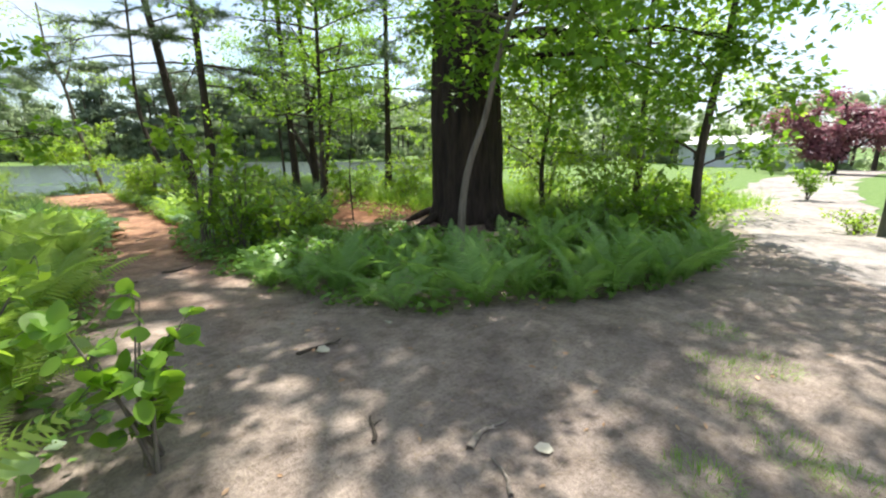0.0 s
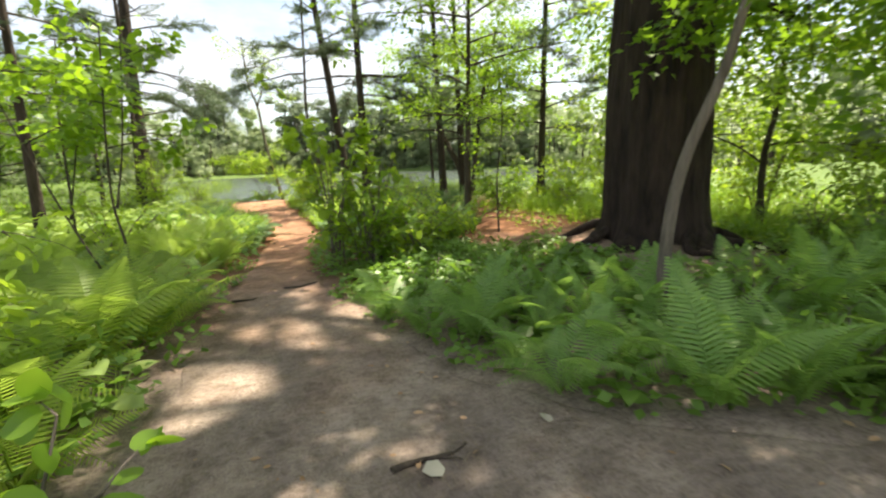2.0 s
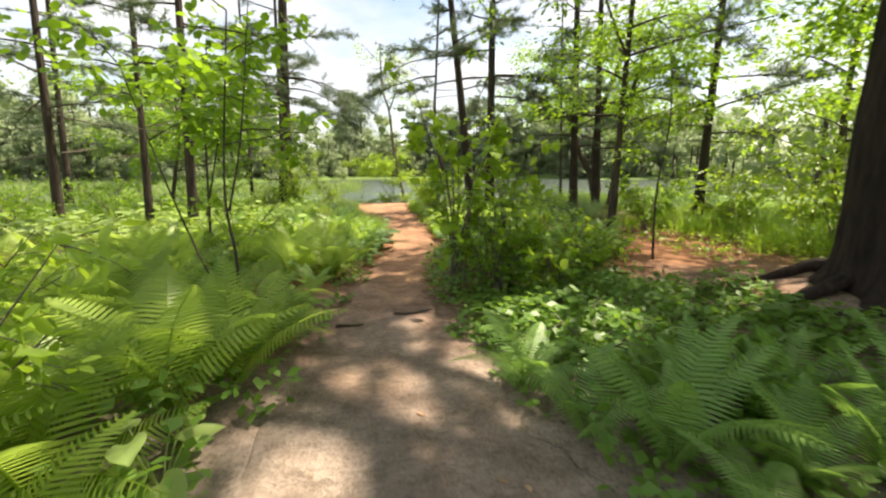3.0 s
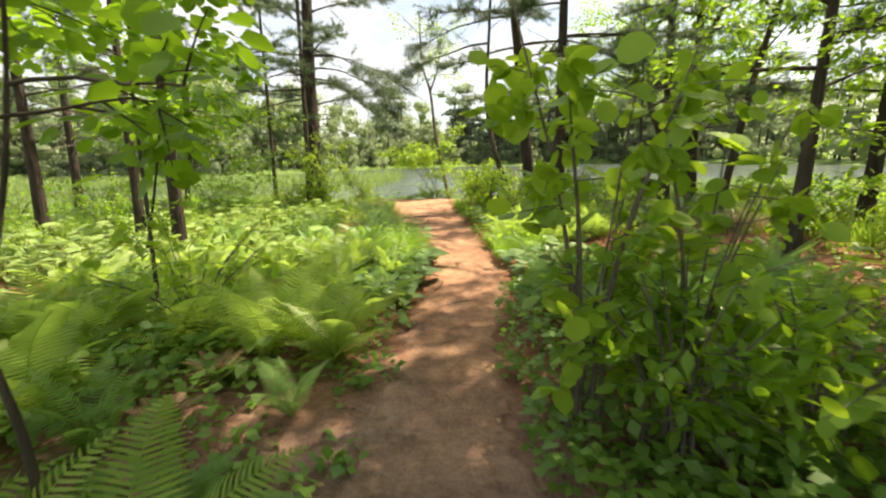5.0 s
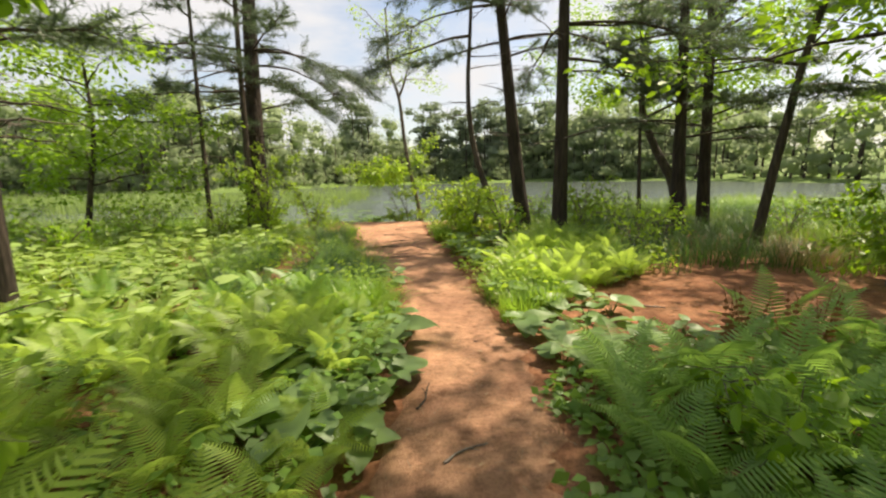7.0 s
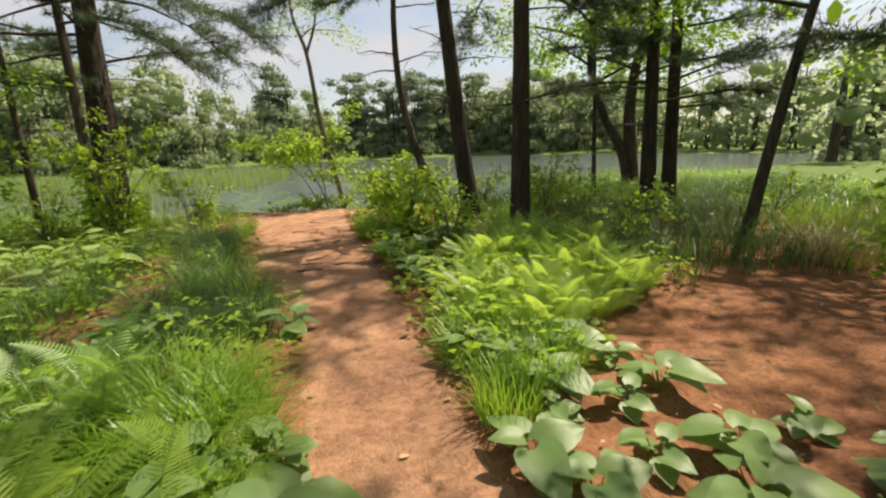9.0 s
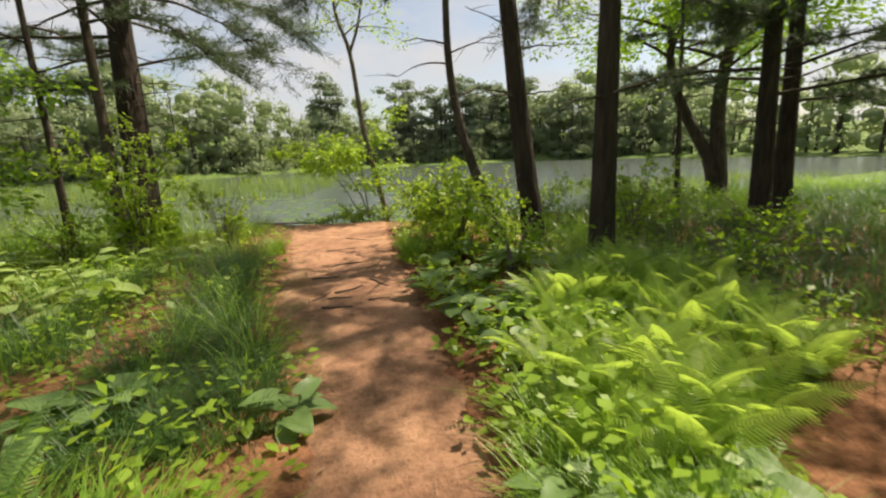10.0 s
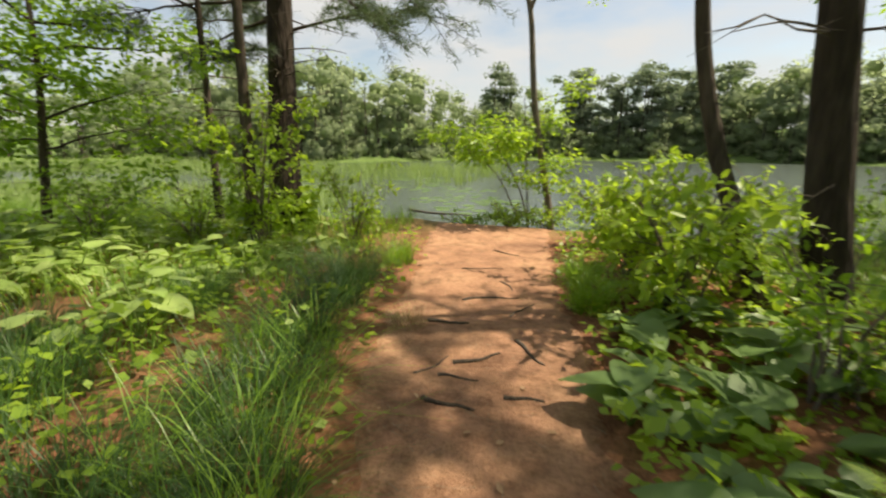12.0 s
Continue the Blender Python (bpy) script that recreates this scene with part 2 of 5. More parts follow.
LEAF_CARPET = leaf_material("carpet_leaf", (0.22, 0.34, 0.08), (0.40, 0.50, 0.18), (0.46, 0.64, 0.12), 0.38, 0.36)
LEAF_COVER = leaf_material("ground_cover_leaf", (0.09, 0.19, 0.035), (0.19, 0.32, 0.06), (0.3, 0.52, 0.05), 0.42)
NEEDLE = leaf_material("pine_needle", (0.055, 0.09, 0.05), (0.115, 0.16, 0.085), (0.14, 0.21, 0.08), 0.35)
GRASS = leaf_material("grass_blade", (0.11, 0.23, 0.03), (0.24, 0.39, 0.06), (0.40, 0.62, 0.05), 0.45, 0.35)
# Darker copy of the grass blade, with shade painted into its colour.
GRASS_SHADED = leaf_material("grass_blade_shaded", (0.035, 0.09, 0.022), (0.08, 0.165, 0.036), (0.13, 0.26, 0.04), 0.4)
GRASS_DRY = leaf_material("dry_grass", (0.36, 0.24, 0.13), (0.52, 0.37, 0.20), (0.5, 0.34, 0.15), 0.3)
REED = leaf_material("reed_blade", (0.17, 0.27, 0.075), (0.30, 0.40, 0.13), (0.36, 0.5, 0.1), 0.4)
# Distant foliage: aerial haze is painted in as paler, greyer leaf colours.
WOODS_HAZED = leaf_material("far_hazed_foliage", (0.25, 0.32, 0.19), (0.34, 0.41, 0.24), (0.42, 0.50, 0.26), 0.66, 0.8)
WOODS_PINE_HAZED = leaf_material("far_hazed_pine_foliage", (0.17, 0.22, 0.15), (0.24, 0.30, 0.20), (0.26, 0.33, 0.18), 0.5, 0.7)
# Purple leaf, paled towards pink so that distance haze is in the colour.
LEAF_PURPLE_HAZED = leaf_material("hazed_purple_leaf", (0.19, 0.075, 0.10), (0.32, 0.155, 0.185), (0.42, 0.15, 0.20), 0.45)
DEAD_LEAF = leaf_material("dead_leaf", (0.26, 0.14, 0.07), (0.55, 0.36, 0.22), (0.4, 0.2, 0.08), 0.2, 0.7)
PALE_LEAF = leaf_material("pale_dead_leaf", (0.5, 0.44, 0.36), (0.68, 0.62, 0.52), (0.5, 0.42, 0.3), 0.2, 0.7)
DEAD_FROND = leaf_material("dead_frond", (0.20, 0.085, 0.035), (0.36, 0.17, 0.07), (0.3, 0.13, 0.04), 0.2, 0.8)
STRAW = leaf_material("dry_needle", (0.20, 0.15, 0.105), (0.38, 0.30, 0.22), (0.34, 0.26, 0.16), 0.2, 0.8)
PAINT_PALE = plain_material("pale_wall_paint", (0.62, 0.63, 0.68), (0.72, 0.73, 0.77), 2.0, 0.7)
ROOF_GREY = plain_material("roof_shingle", (0.36, 0.35, 0.36), (0.48, 0.47, 0.47), 8.0, 0.8)
GLASS_DARK = plain_material("dark_glass", (0.03, 0.035, 0.04), (0.05, 0.055, 0.06), 2.0, 0.08, 0.0)
WOOD_POST = bark_material("weathered_post", (0.06, 0.075, 0.05), (0.15, 0.15, 0.10), 26.0, 0.3)

# ---- the lie of the land ----
EDGE_Y = np.array([-0.6, 0.2, 0.85, 2.7, 3.9, 4.9, 5.7, 6.8, 7.8, 8.5, 9.3, 9.9, 10.7, 12.0, 13.2, 15.2])
EDGE_L = np.array([0.62, 0.66, 0.68, 0.76, 0.86, 0.85, 1.0, 0.93, 0.82, 0.76, 0.42, 0.12, -0.10, -0.28, -0.6, -1.0])
EDGE_R = np.array([2.6, 2.12, 1.95, 1.60, 1.62, 1.85, 1.88, 1.82, 1.75, 1.68, 1.62, 1.52, 1.50, 1.25, 1.16, 1.05])
WATER_Z = -0.9


def sstep(v):
    v = np.clip(v, 0, 1)
    return v * v * (3 - 2 * v)


def shore(x):
    x = np.asarray(x, float)
    return 15.1 + 0.42 * np.clip(x - 5, 0, 40) - 0.34 * np.clip(-x - 6.0, 0, 26) + 0.35 * np.sin(1.1 * x + 0.6) * sstep((np.abs(x) - 1.2) / 2)


def far_shore(x):
    x = np.asarray(x, float)
    return 138 - 58 * sstep((-x - 8) / 40) - 25 * sstep((x - 35) / 30) + 2 * np.sin(0.21 * x)


def hgt(x, y):
    """The ground's height."""
    x, y = np.asarray(x, float), np.asarray(y, float)
    h = 0.035 * np.sin(1.3 * x + 0.5) * np.sin(1.1 * y + 0.3) + 0.014 * np.sin(3.1 * x + 1.7 * y) + 0.010 * np.sin(5.3 * y - 2.9 * x)
    on = sstep((np.minimum(x - np.interp(y, EDGE_Y, EDGE_L), np.interp(y, EDGE_Y, EDGE_R) - x) + 0.3) / 0.6) * ((y > -1) & (y < 15.5))
    h = h * (1 - 0.75 * on) - 0.02 * on + 0.06
    h = h + 0.26 * np.exp(-((x - 5.7) ** 2 + (y - 1.7) ** 2) / 3.2) + 0.10 * np.exp(-((x - 3.4) ** 2 + (y - 10.4) ** 2) / 2.0)
    h = h - 0.05 + 0.012 * np.clip(y - 8, 0, 7)
    d = np.minimum(np.minimum((y - shore(x)) / 1.9, (far_shore(x) - y) / 6), np.minimum((70 - x) / 8, (x + 85) / 8))
    far = sstep((y - far_shore(x)) / 42) * 9.0
    h = h - 0.014 * np.clip(x - 8, 0, 62) * sstep((shore(x) - 3 - y) / 12)
    return (h + far) * (1 - sstep(d)) - 1.7 * sstep(d)


def gz(x, y):
    return float(hgt(x, y))


# ---- building helpers ----


def mesh_of(name, V, F, mat, smooth=True):
    me = bpy.data.meshes.new(name)
    me.from_pydata(np.asarray(V, float).tolist(), [], [tuple(f) for f in np.asarray(F).tolist()] if isinstance(F, np.ndarray) else F)
    me.materials.append(mat)
    if smooth:
        me.polygons.foreach_set("use_smooth", np.ones(len(me.polygons), bool))
    me.update()
    return me


def put(name, me, parent=None, m=None, label=""):
    ob = new(name, me)
    if parent:
        ob.parent = parent
    if m is not None:
        ob.matrix_basis = m
    return tagged(ob, label)


def thing(name, label, category, x=0, y=0, z=None, group="", kind=""):
    ob = new(name)
    ob.empty_display_size = 0.1
    ob.location = (x, y, gz(x, y) if z is None else z)
    return tagged(ob, label, category, group, kind)


def join(parts):
    """Several (vertices, faces) as one."""
    Vs, Fs, n = [], [], 0
    for V, F in parts:
        Vs.append(np.asarray(V))
        Fs.append(np.asarray(F) + n)
        n += len(V)
    return np.concatenate(Vs), np.concatenate(Fs)


def spline(pts, n):
    """A smooth line through points (Catmull-Rom), n samples."""
    P = np.asarray(pts, float)
    P = np.vstack([2 * P[0] - P[1], P, 2 * P[-1] - P[-2]])
    u = np.linspace(0, len(P) - 3 - 1e-6, n)
    i, f = u.astype(int), (u % 1)[:, None]
    a, b, c, d = P[i], P[i + 1], P[i + 2], P[i + 3]
    return 0.5 * (2 * b + (c - a) * f + (2 * a - 5 * b + 4 * c - d) * f ** 2 + (3 * b - a - 3 * c + d) * f ** 3)


def tube(C, R, sides=8, rough=0.0, rng=None, flare=None):
    """A tube along the line C with radii R; quads, the end drawn to a point."""
    C, R = np.asarray(C, float), np.asarray(R, float)
    T = np.gradient(C, axis=0)
    T /= np.linalg.norm(T, axis=1)[:, None] + 1e-9
    ref = np.array([1.0, 0, 0]) if abs(T[0][0]) < 0.8 else np.array([0, 1.0, 0])
    N = ref - T * (T @ ref)[:, None]
    N /= np.linalg.norm(N, axis=1)[:, None] + 1e-9
    B = np.cross(T, N)
    a = np.linspace(0, 2 * np.pi, sides, endpoint=False)
    rr = np.repeat(R[:, None], sides, 1)
    if rough:
        k = rng.uniform(0, 6.28, 4)
        zz = np.arange(len(C))[:, None]
        rr = rr * (1 + rough * (np.sin(3 * a + k[0] + 0.11 * zz) + 0.7 * np.sin(5 * a + k[1] - 0.07 * zz) + 0.6 * np.sin(9 * a + k[2]) + rng.normal(0, 0.35, rr.shape)))
    if flare is not None:
        rr = rr * flare(a[None, :], np.linspace(0, 1, len(C))[:, None])
    V = C[:, None] + rr[..., None] * (np.cos(a)[None, :, None] * N[:, None] + np.sin(a)[None, :, None] * B[:, None])
    n = len(C)
    i, j = np.meshgrid(np.arange(n - 1), np.arange(sides), indexing="ij")
    F = np.stack([i * sides + j, i * sides + (j + 1) % sides, (i + 1) * sides + (j + 1) % sides, (i + 1) * sides + j], -1).reshape(-1, 4)
    return V.reshape(-1, 3), F


def basis(D, up, rng):
    """Frames whose second axis is D and whose third leans to up."""
    D = D / (np.linalg.norm(D, axis=1)[:, None] + 1e-9)
    X = np.cross(D, up)
    bad = np.linalg.norm(X, axis=1) < 1e-3
    X[bad] = (1, 0, 0)
    X /= np.linalg.norm(X, axis=1)[:, None]
    return X, D, np.cross(X, D)


OVAL = (np.array([(0, 0, 0), (-0.24, 0.34, 0.05), (-0.19, 0.72, 0.03), (0, 1, -0.05), (0.24, 0.34, 0.05), (0.19, 0.72, 0.03)]), np.array([(0, 3, 2, 1), (0, 4, 5, 3)]))
ROUND = (np.array([(0, 0, 0), (-0.40, 0.25, 0.06), (-0.36, 0.74, 0.05), (0, 1, -0.06), (0.40, 0.25, 0.06), (0.36, 0.74, 0.05)]), np.array([(0, 3, 2, 1), (0, 4, 5, 3)]))
LOBED = (np.array([(0, 0, 0), (-0.48, 0.42, 0.06), (-0.13, 0.56, 0.02), (0, 1, -0.05), (0.48, 0.42, 0.06), (0.13, 0.56, 0.02), (0, 0.5, 0)]), np.array([(0, 6, 2, 1), (0, 4, 5, 6), (6, 5, 3, 2)]))
SOFT_Y, SOFT_W = (0, 0.12, 0.36, 0.62, 0.84, 1.0), (0.05, 0.33, 0.45, 0.42, 0.25, 0.02)
SOFT = (np.array([(k * w, y, 0.1 * abs(k) * w - 0.07 * y * y) for y, w in zip(SOFT_Y, SOFT_W) for k in (-1, 0, 1)]), np.array([(3 * i + j, 3 * i + j + 1, 3 * i + j + 4, 3 * i + j + 3) for i in range(5) for j in range(2)]))
DIAMOND = (np.array([(0, 0, 0), (-0.36, 0.5, 0.07), (0, 1, -0.05), (0.36, 0.5, 0.07)]), np.array([(0, 3, 2, 1)]))
BLADE = (np.array([(-0.5, 0, 0), (0.5, 0, 0), (0.35, 0.5, 0.0), (-0.35, 0.5, 0.0), (0.06, 1, 0), (-0.06, 1, 0)]), np.array([(0, 1, 2, 3), (3, 2, 4, 5)]))

NEEDLES = (np.array([(-0.5, 0, 0), (0.5, 0, 0), (0.12, 1, 0), (-0.12, 1, 0)]), np.array([(0, 1, 2, 3)]))


def scatter(P, D, size, shape, rng, up_noise=0.5, width=1.0, ups=None):
    """One leaf of the given shape at each point of P, pointing along D, of the sizes given."""
    n = len(P)
    up = (np.array([0, 0, 1.0]) if ups is None else ups) + rng.normal(0, up_noise, (n, 3))
    X, Y, Z = basis(D, up, rng)
    T, F = shape
    s = np.broadcast_to(np.asarray(size, float), (n,))[:, None, None]
    V = P[:, None] + s * (T[None, :, 0, None] * X[:, None] * width + T[None, :, 1, None] * Y[:, None] + T[None, :, 2, None] * Z[:, None])
    FF = F[None] + (np.arange(n) * len(T))[:, None, None]
    return V.reshape(-1, 3), FF.reshape(-1, F.shape[1])


def clusters(rng, centres, radius, per, flat=0.6):
    """Points and outward directions in loose clusters round the centres."""
    c = np.repeat(centres, per, 0)
    d = rng.normal(0, 1, (len(c), 3))
    d /= np.linalg.norm(d, axis=1)[:, None]
    r = np.broadcast_to(np.asarray(radius, float), (len(centres),)).repeat(per)
    p = c + d * (r * rng.uniform(0.25, 1, len(c)))[:, None] * (1, 1, flat)
    d[:, 2] = d[:, 2] * 0.4 - 0.25
    return p, d

# ---- ground, path, clearing, road, pond ----


def graded(lo, hi, fine, reach, grow=1.22):
    a = list(np.arange(lo, hi + fine / 2, fine))
    step = fine
    while a[-1] < reach:
        step *= grow
        a.append(a[-1] + step)
    step = fine
    while a[0] > -reach:
        step *= grow
        a.insert(0, a[0] - step)
    return np.array(a)


def grid_faces(n, m):
    i, j = np.meshgrid(np.arange(n - 1), np.arange(m - 1), indexing="ij")
    return np.stack([i * m + j, (i + 1) * m + j, (i + 1) * m + j + 1, i * m + j + 1], -1).reshape(-1, 4)


def ground_sheet():
    xs, ys = graded(-7, 10, 0.16, 2600), graded(-6, 17, 0.16, 2600)
    X, Y = np.meshgrid(xs, ys, indexing="ij")
    V = np.stack([X, Y, hgt(X, Y)], -1).reshape(-1, 3)
    tagged(put("ground", mesh_of("ground", V, grid_faces(len(xs), len(ys)), LITTER)), "reddish forest floor of needles and soil", "ground", kind="structure")


def strip(name, ys, left, right, n, lift, mat, label, category, seed):
    """A sheet between two wavering edges, laid on the ground."""
    rng = np.random.default_rng(seed)
    wl, wr = rng.normal(0, 0.04, len(ys)), rng.normal(0, 0.04, len(ys))
    u = np.linspace(0, 1, n)
    X = (left + wl)[:, None] * (1 - u) + (right + wr)[:, None] * u
    Y = np.repeat(ys[:, None], n, 1)
    edge = np.minimum(u, 1 - u)
    Z = hgt(X, Y) + lift * np.clip(edge * 8, 0, 1) ** 0.5 - 0.02 * (edge < 0.01)
    V = np.stack([X, Y, Z], -1).reshape(-1, 3)
    F = grid_faces(len(ys), n)[:, ::-1]
    tagged(put(name, mesh_of(name, V, F, mat)), label, category, kind="structure")


ground_sheet()
yy = np.arange(0.3, 15.35, 0.1)
strip("path", yy, np.interp(yy, EDGE_Y, EDGE_L), np.interp(yy, EDGE_Y, EDGE_R), 26, 0.016, PATH_SOIL, "narrow trodden path of reddish needles and earth", "path", 1)
CLEAR_Y = np.array([-14, -8, -4.5, -3, -2.1, -1.6, -1.0, -0.4, 0.3, 1.0, 1.9])
CLEAR_L = np.array([-3.0, -1.0, 0.1, 0.45, 0.55, 0.6, 0.6, 0.6, 0.68, 0.75, 0.82])
CLEAR_R = np.array([12.0, 13.0, 13.0, 12.4, 5.9, 3.5, 2.78, 2.42, 2.08, 1.88, 1.62])
yy = np.arange(-14, 1.9, 0.12)
strip("clearing", yy, np.interp(yy, CLEAR_Y, CLEAR_L), np.interp(yy, CLEAR_Y, CLEAR_R), 60, 0.022, PATH_SOIL, "bare grey-brown clearing with needles and dry grass", "ground", 2)


def road_sheet():
    u = np.linspace(0, 1, 90)
    c = spline([(6.2, -4.6, 0), (10.5, -2.6, 0), (15, -1.2, 0), (24, 0.6, 0), (40, 2.5, 0), (70, 3.5, 0)], 90)
    half = np.interp(u, [0, 0.03, 0.08, 0.15, 0.4, 1], [0.1, 0.7, 1.2, 1.35, 1.5, 2.6]) * (1 + 0.07 * np.sin(61 * u) + 0.05 * np.sin(143 * u + 1))
    t = np.gradient(c, axis=0)
    n = np.stack([-t[:, 1], t[:, 0]], -1) / np.linalg.norm(t[:, :2], axis=1)[:, None]
    w = np.linspace(-1, 1, 14)
    X = c[:, 0, None] + n[:, 0, None] * half[:, None] * w
    Y = c[:, 1, None] + n[:, 1, None] * half[:, None] * w
    V = np.stack([X, Y, hgt(X, Y) + 0.034 - 0.03 * (np.abs(w) > 0.99)], -1).reshape(-1, 3)
    tagged(put("road", mesh_of("road", V, grid_faces(90, 14), GRAVEL)), "pale dusty gravel track leading out of the woods", "track", kind="structure")


road_sheet()


def pond():
    xs = np.linspace(-90, 78, 120)
    V = np.stack([np.stack([xs, shore(xs) - 0.2, np.full(120, WATER_Z)], -1), np.stack([xs, np.full(120, 150.0), np.full(120, WATER_Z)], -1)], 1).reshape(-1, 3)
    tagged(put("water", mesh_of("water", V, grid_faces(120, 2), WATER)), "still pond mirroring the pale sky", "water", kind="structure")


pond()

# ---- trees ----


def limb(rng, start, az, el, length, droop=0.1, n=9, wob=0.05):
    """The line of one limb."""
    u = np.linspace(0, 1, n)[:, None]
    d = np.array([math.cos(az) * math.cos(el), math.sin(az) * math.cos(el), math.sin(el)])
    side = rng.normal(0, wob * length, (n, 3)) * u
    return np.asarray(start) + d * u * length + np.array([0, 0, -droop * length]) * u ** 2 + np.cumsum(side, 0) * 0.35


def at_height(C, z):
    i = int(np.argmin(np.abs(C[:, 2] - z)))
    return C[i], i / (len(C) - 1)


def pine(x, y, height, r0, lean, low, limbs, reach, seed, label, bare=0, dens=1.0, curve=0.0, bark=BARK_PINE, ivy=False, sector=None, line=None, boughs=()):
    """A pine: tall trunk, level limbs with sprays of needles from the height low upwards, dead stubs below."""
    rng = np.random.default_rng(seed)
    t = thing("pine_tree", label, "tree", x, y, gz(x, y) - 0.06, "pines by the pond")
    h = height
    pts = [(0, 0, 0), (lean[0] * 0.15 * h / 10 + curve, lean[1] * 0.12 * h / 10, h * 0.12), (lean[0] * 0.33 * h / 10 - curve * 0.4, lean[1] * 0.3 * h / 10, h * 0.3), (lean[0] * 0.7 * h / 10, lean[1] * 0.7 * h / 10, h * 0.65), (lean[0] * h / 10, lean[1] * h / 10, h)]
    C = spline(line or pts, 46)
    u = np.linspace(0, 1, 46)
    R = r0 * (1 - 0.82 * u) + 0.32 * r0 * np.exp(-u * h / 0.28) + 0.01
    put("trunk", mesh_of("pine_trunk", *tube(C, R, 16, 0.02, rng), bark), t)
    wood, P, D = [], [], []
    for k in range(limbs):
        z = low + (h - low) * (k + rng.uniform(0, 0.8)) / limbs
        s, f = at_height(C, z)
        az = rng.uniform(*sector) if sector and z < low + 3.5 else k * 2.4 + rng.uniform(-0.4, 0.4)
        ln = reach * (1.05 - 0.75 * f) * rng.uniform(0.7, 1.15)
        L = limb(rng, s, az, rng.uniform(-0.05, 0.3), ln, 0.12)
        wood = [tube(L, np.linspace(0.020 + 0.012 * ln / 3, 0.005, len(L)), 5)]
        for q in range(int((16 if z < 5.6 else 2.2) * ln * dens)):
            v = rng.uniform(0.35, 1.0)
            b = L[int(v * (len(L) - 1))]
            d = np.array([math.cos(az + rng.normal(0, 0.9)), math.sin(az + rng.normal(0, 0.9)), rng.normal(0.15, 0.35)])
            tw = limb(rng, b, math.atan2(d[1], d[0]), d[2] * 0.6, rng.uniform(0.25, 0.6), 0.05, 4)
            wood.append(tube(tw, np.linspace(0.005, 0.002, 4), 3))
            for w in (0.3, 0.48, 0.66, 0.84, 1.0):
                c = tw[0] + (tw[-1] - tw[0]) * w
                m = 12
                nd = rng.normal(0, 0.75, (m, 3)) + (tw[-1] - tw[0]) / np.linalg.norm(tw[-1] - tw[0]) * 0.8
                P.append(np.repeat(c[None], m, 0))
                D.append(nd)
        put("limb", mesh_of("pine_limb", *join(wood), BARK_DARK), t)
    for z, az, el, ln, droop in boughs:
        s, f = at_height(C, z)
        L = limb(rng, s, az, el, ln, droop, 14, 0.03)
        wood = [tube(L, np.linspace(0.032, 0.006, 14), 6)]
        for q in range(34):
            b = L[rng.integers(6 if q < 8 else 9, 14)]
            tw = limb(rng, b, az + rng.normal(0, 0.7), rng.normal(-0.1, 0.3), rng.uniform(0.3, 0.8), 0.25, 5)
            wood.append(tube(tw, np.linspace(0.007, 0.002, 5), 3))
            if q < 8:
                continue
            for w in (0.4, 0.55, 0.7, 0.85, 1.0):
                m = 12
                P.append(np.repeat((tw[0] + (tw[-1] - tw[0]) * w)[None], m, 0) + rng.normal(0, 0.03, (m, 3)))
                D.append(rng.normal(0, 0.8, (m, 3)) + (tw[-1] - tw[0]) / np.linalg.norm(tw[-1] - tw[0]) * 0.6)
        put("bough", mesh_of("bough", *join(wood), BARK_DARK), t, label="drooping dark bough with sparse needles")
    for k in range(bare):
        z = rng.uniform(1.6, low + 0.5)
        s, f = at_height(C, z)
        L = limb(rng, s, rng.uniform(0, 6.28), rng.uniform(-0.1, 0.35), rng.uniform(0.4, 1.5), 0.08, 7, 0.08)
        wood = [tube(L, np.linspace(0.014, 0.003, len(L)), 4)]
        for q in range(3):
            b = L[rng.integers(2, 6)]
            tw = limb(rng, b, rng.uniform(0, 6.28), rng.uniform(-0.6, 0.4), rng.uniform(0.15, 0.5), 0.1, 4)
            wood.append(tube(tw, np.linspace(0.005, 0.0015, 4), 3))
        put("dead_branch", mesh_of("dead_branch", *join(wood), BARK_GREY if k % 3 == 0 else BARK_DARK), t)
    P, D = np.concatenate(P), np.concatenate(D)
    put("crown", mesh_of("pine_crown", *scatter(P, D, rng.uniform(0.09, 0.15, len(P)), NEEDLES, rng, 1.0, 0.09), NEEDLE), t)
    if ivy:
        n = 1100
        z = rng.uniform(0.1, ivy, n) * rng.uniform(0.4, 1, n)
        k = np.clip((z / h * 45).astype(int), 0, 45)
        a = rng.uniform(0, 6.28, n)
        rr = R[k] + rng.uniform(0.0, 0.2, n)
        p = C[k] + np.stack([np.cos(a) * rr, np.sin(a) * rr, np.zeros(n)], -1)
        d = np.stack([np.cos(a), np.sin(a), rng.normal(-0.2, 0.5, n)], -1)
        put("creeper", mesh_of("creeper", *scatter(p, d, rng.uniform(0.06, 0.12, n), ROUND, rng, 0.5), LEAF_LIT), t, label="bright green creeper climbing the trunk")
    return t


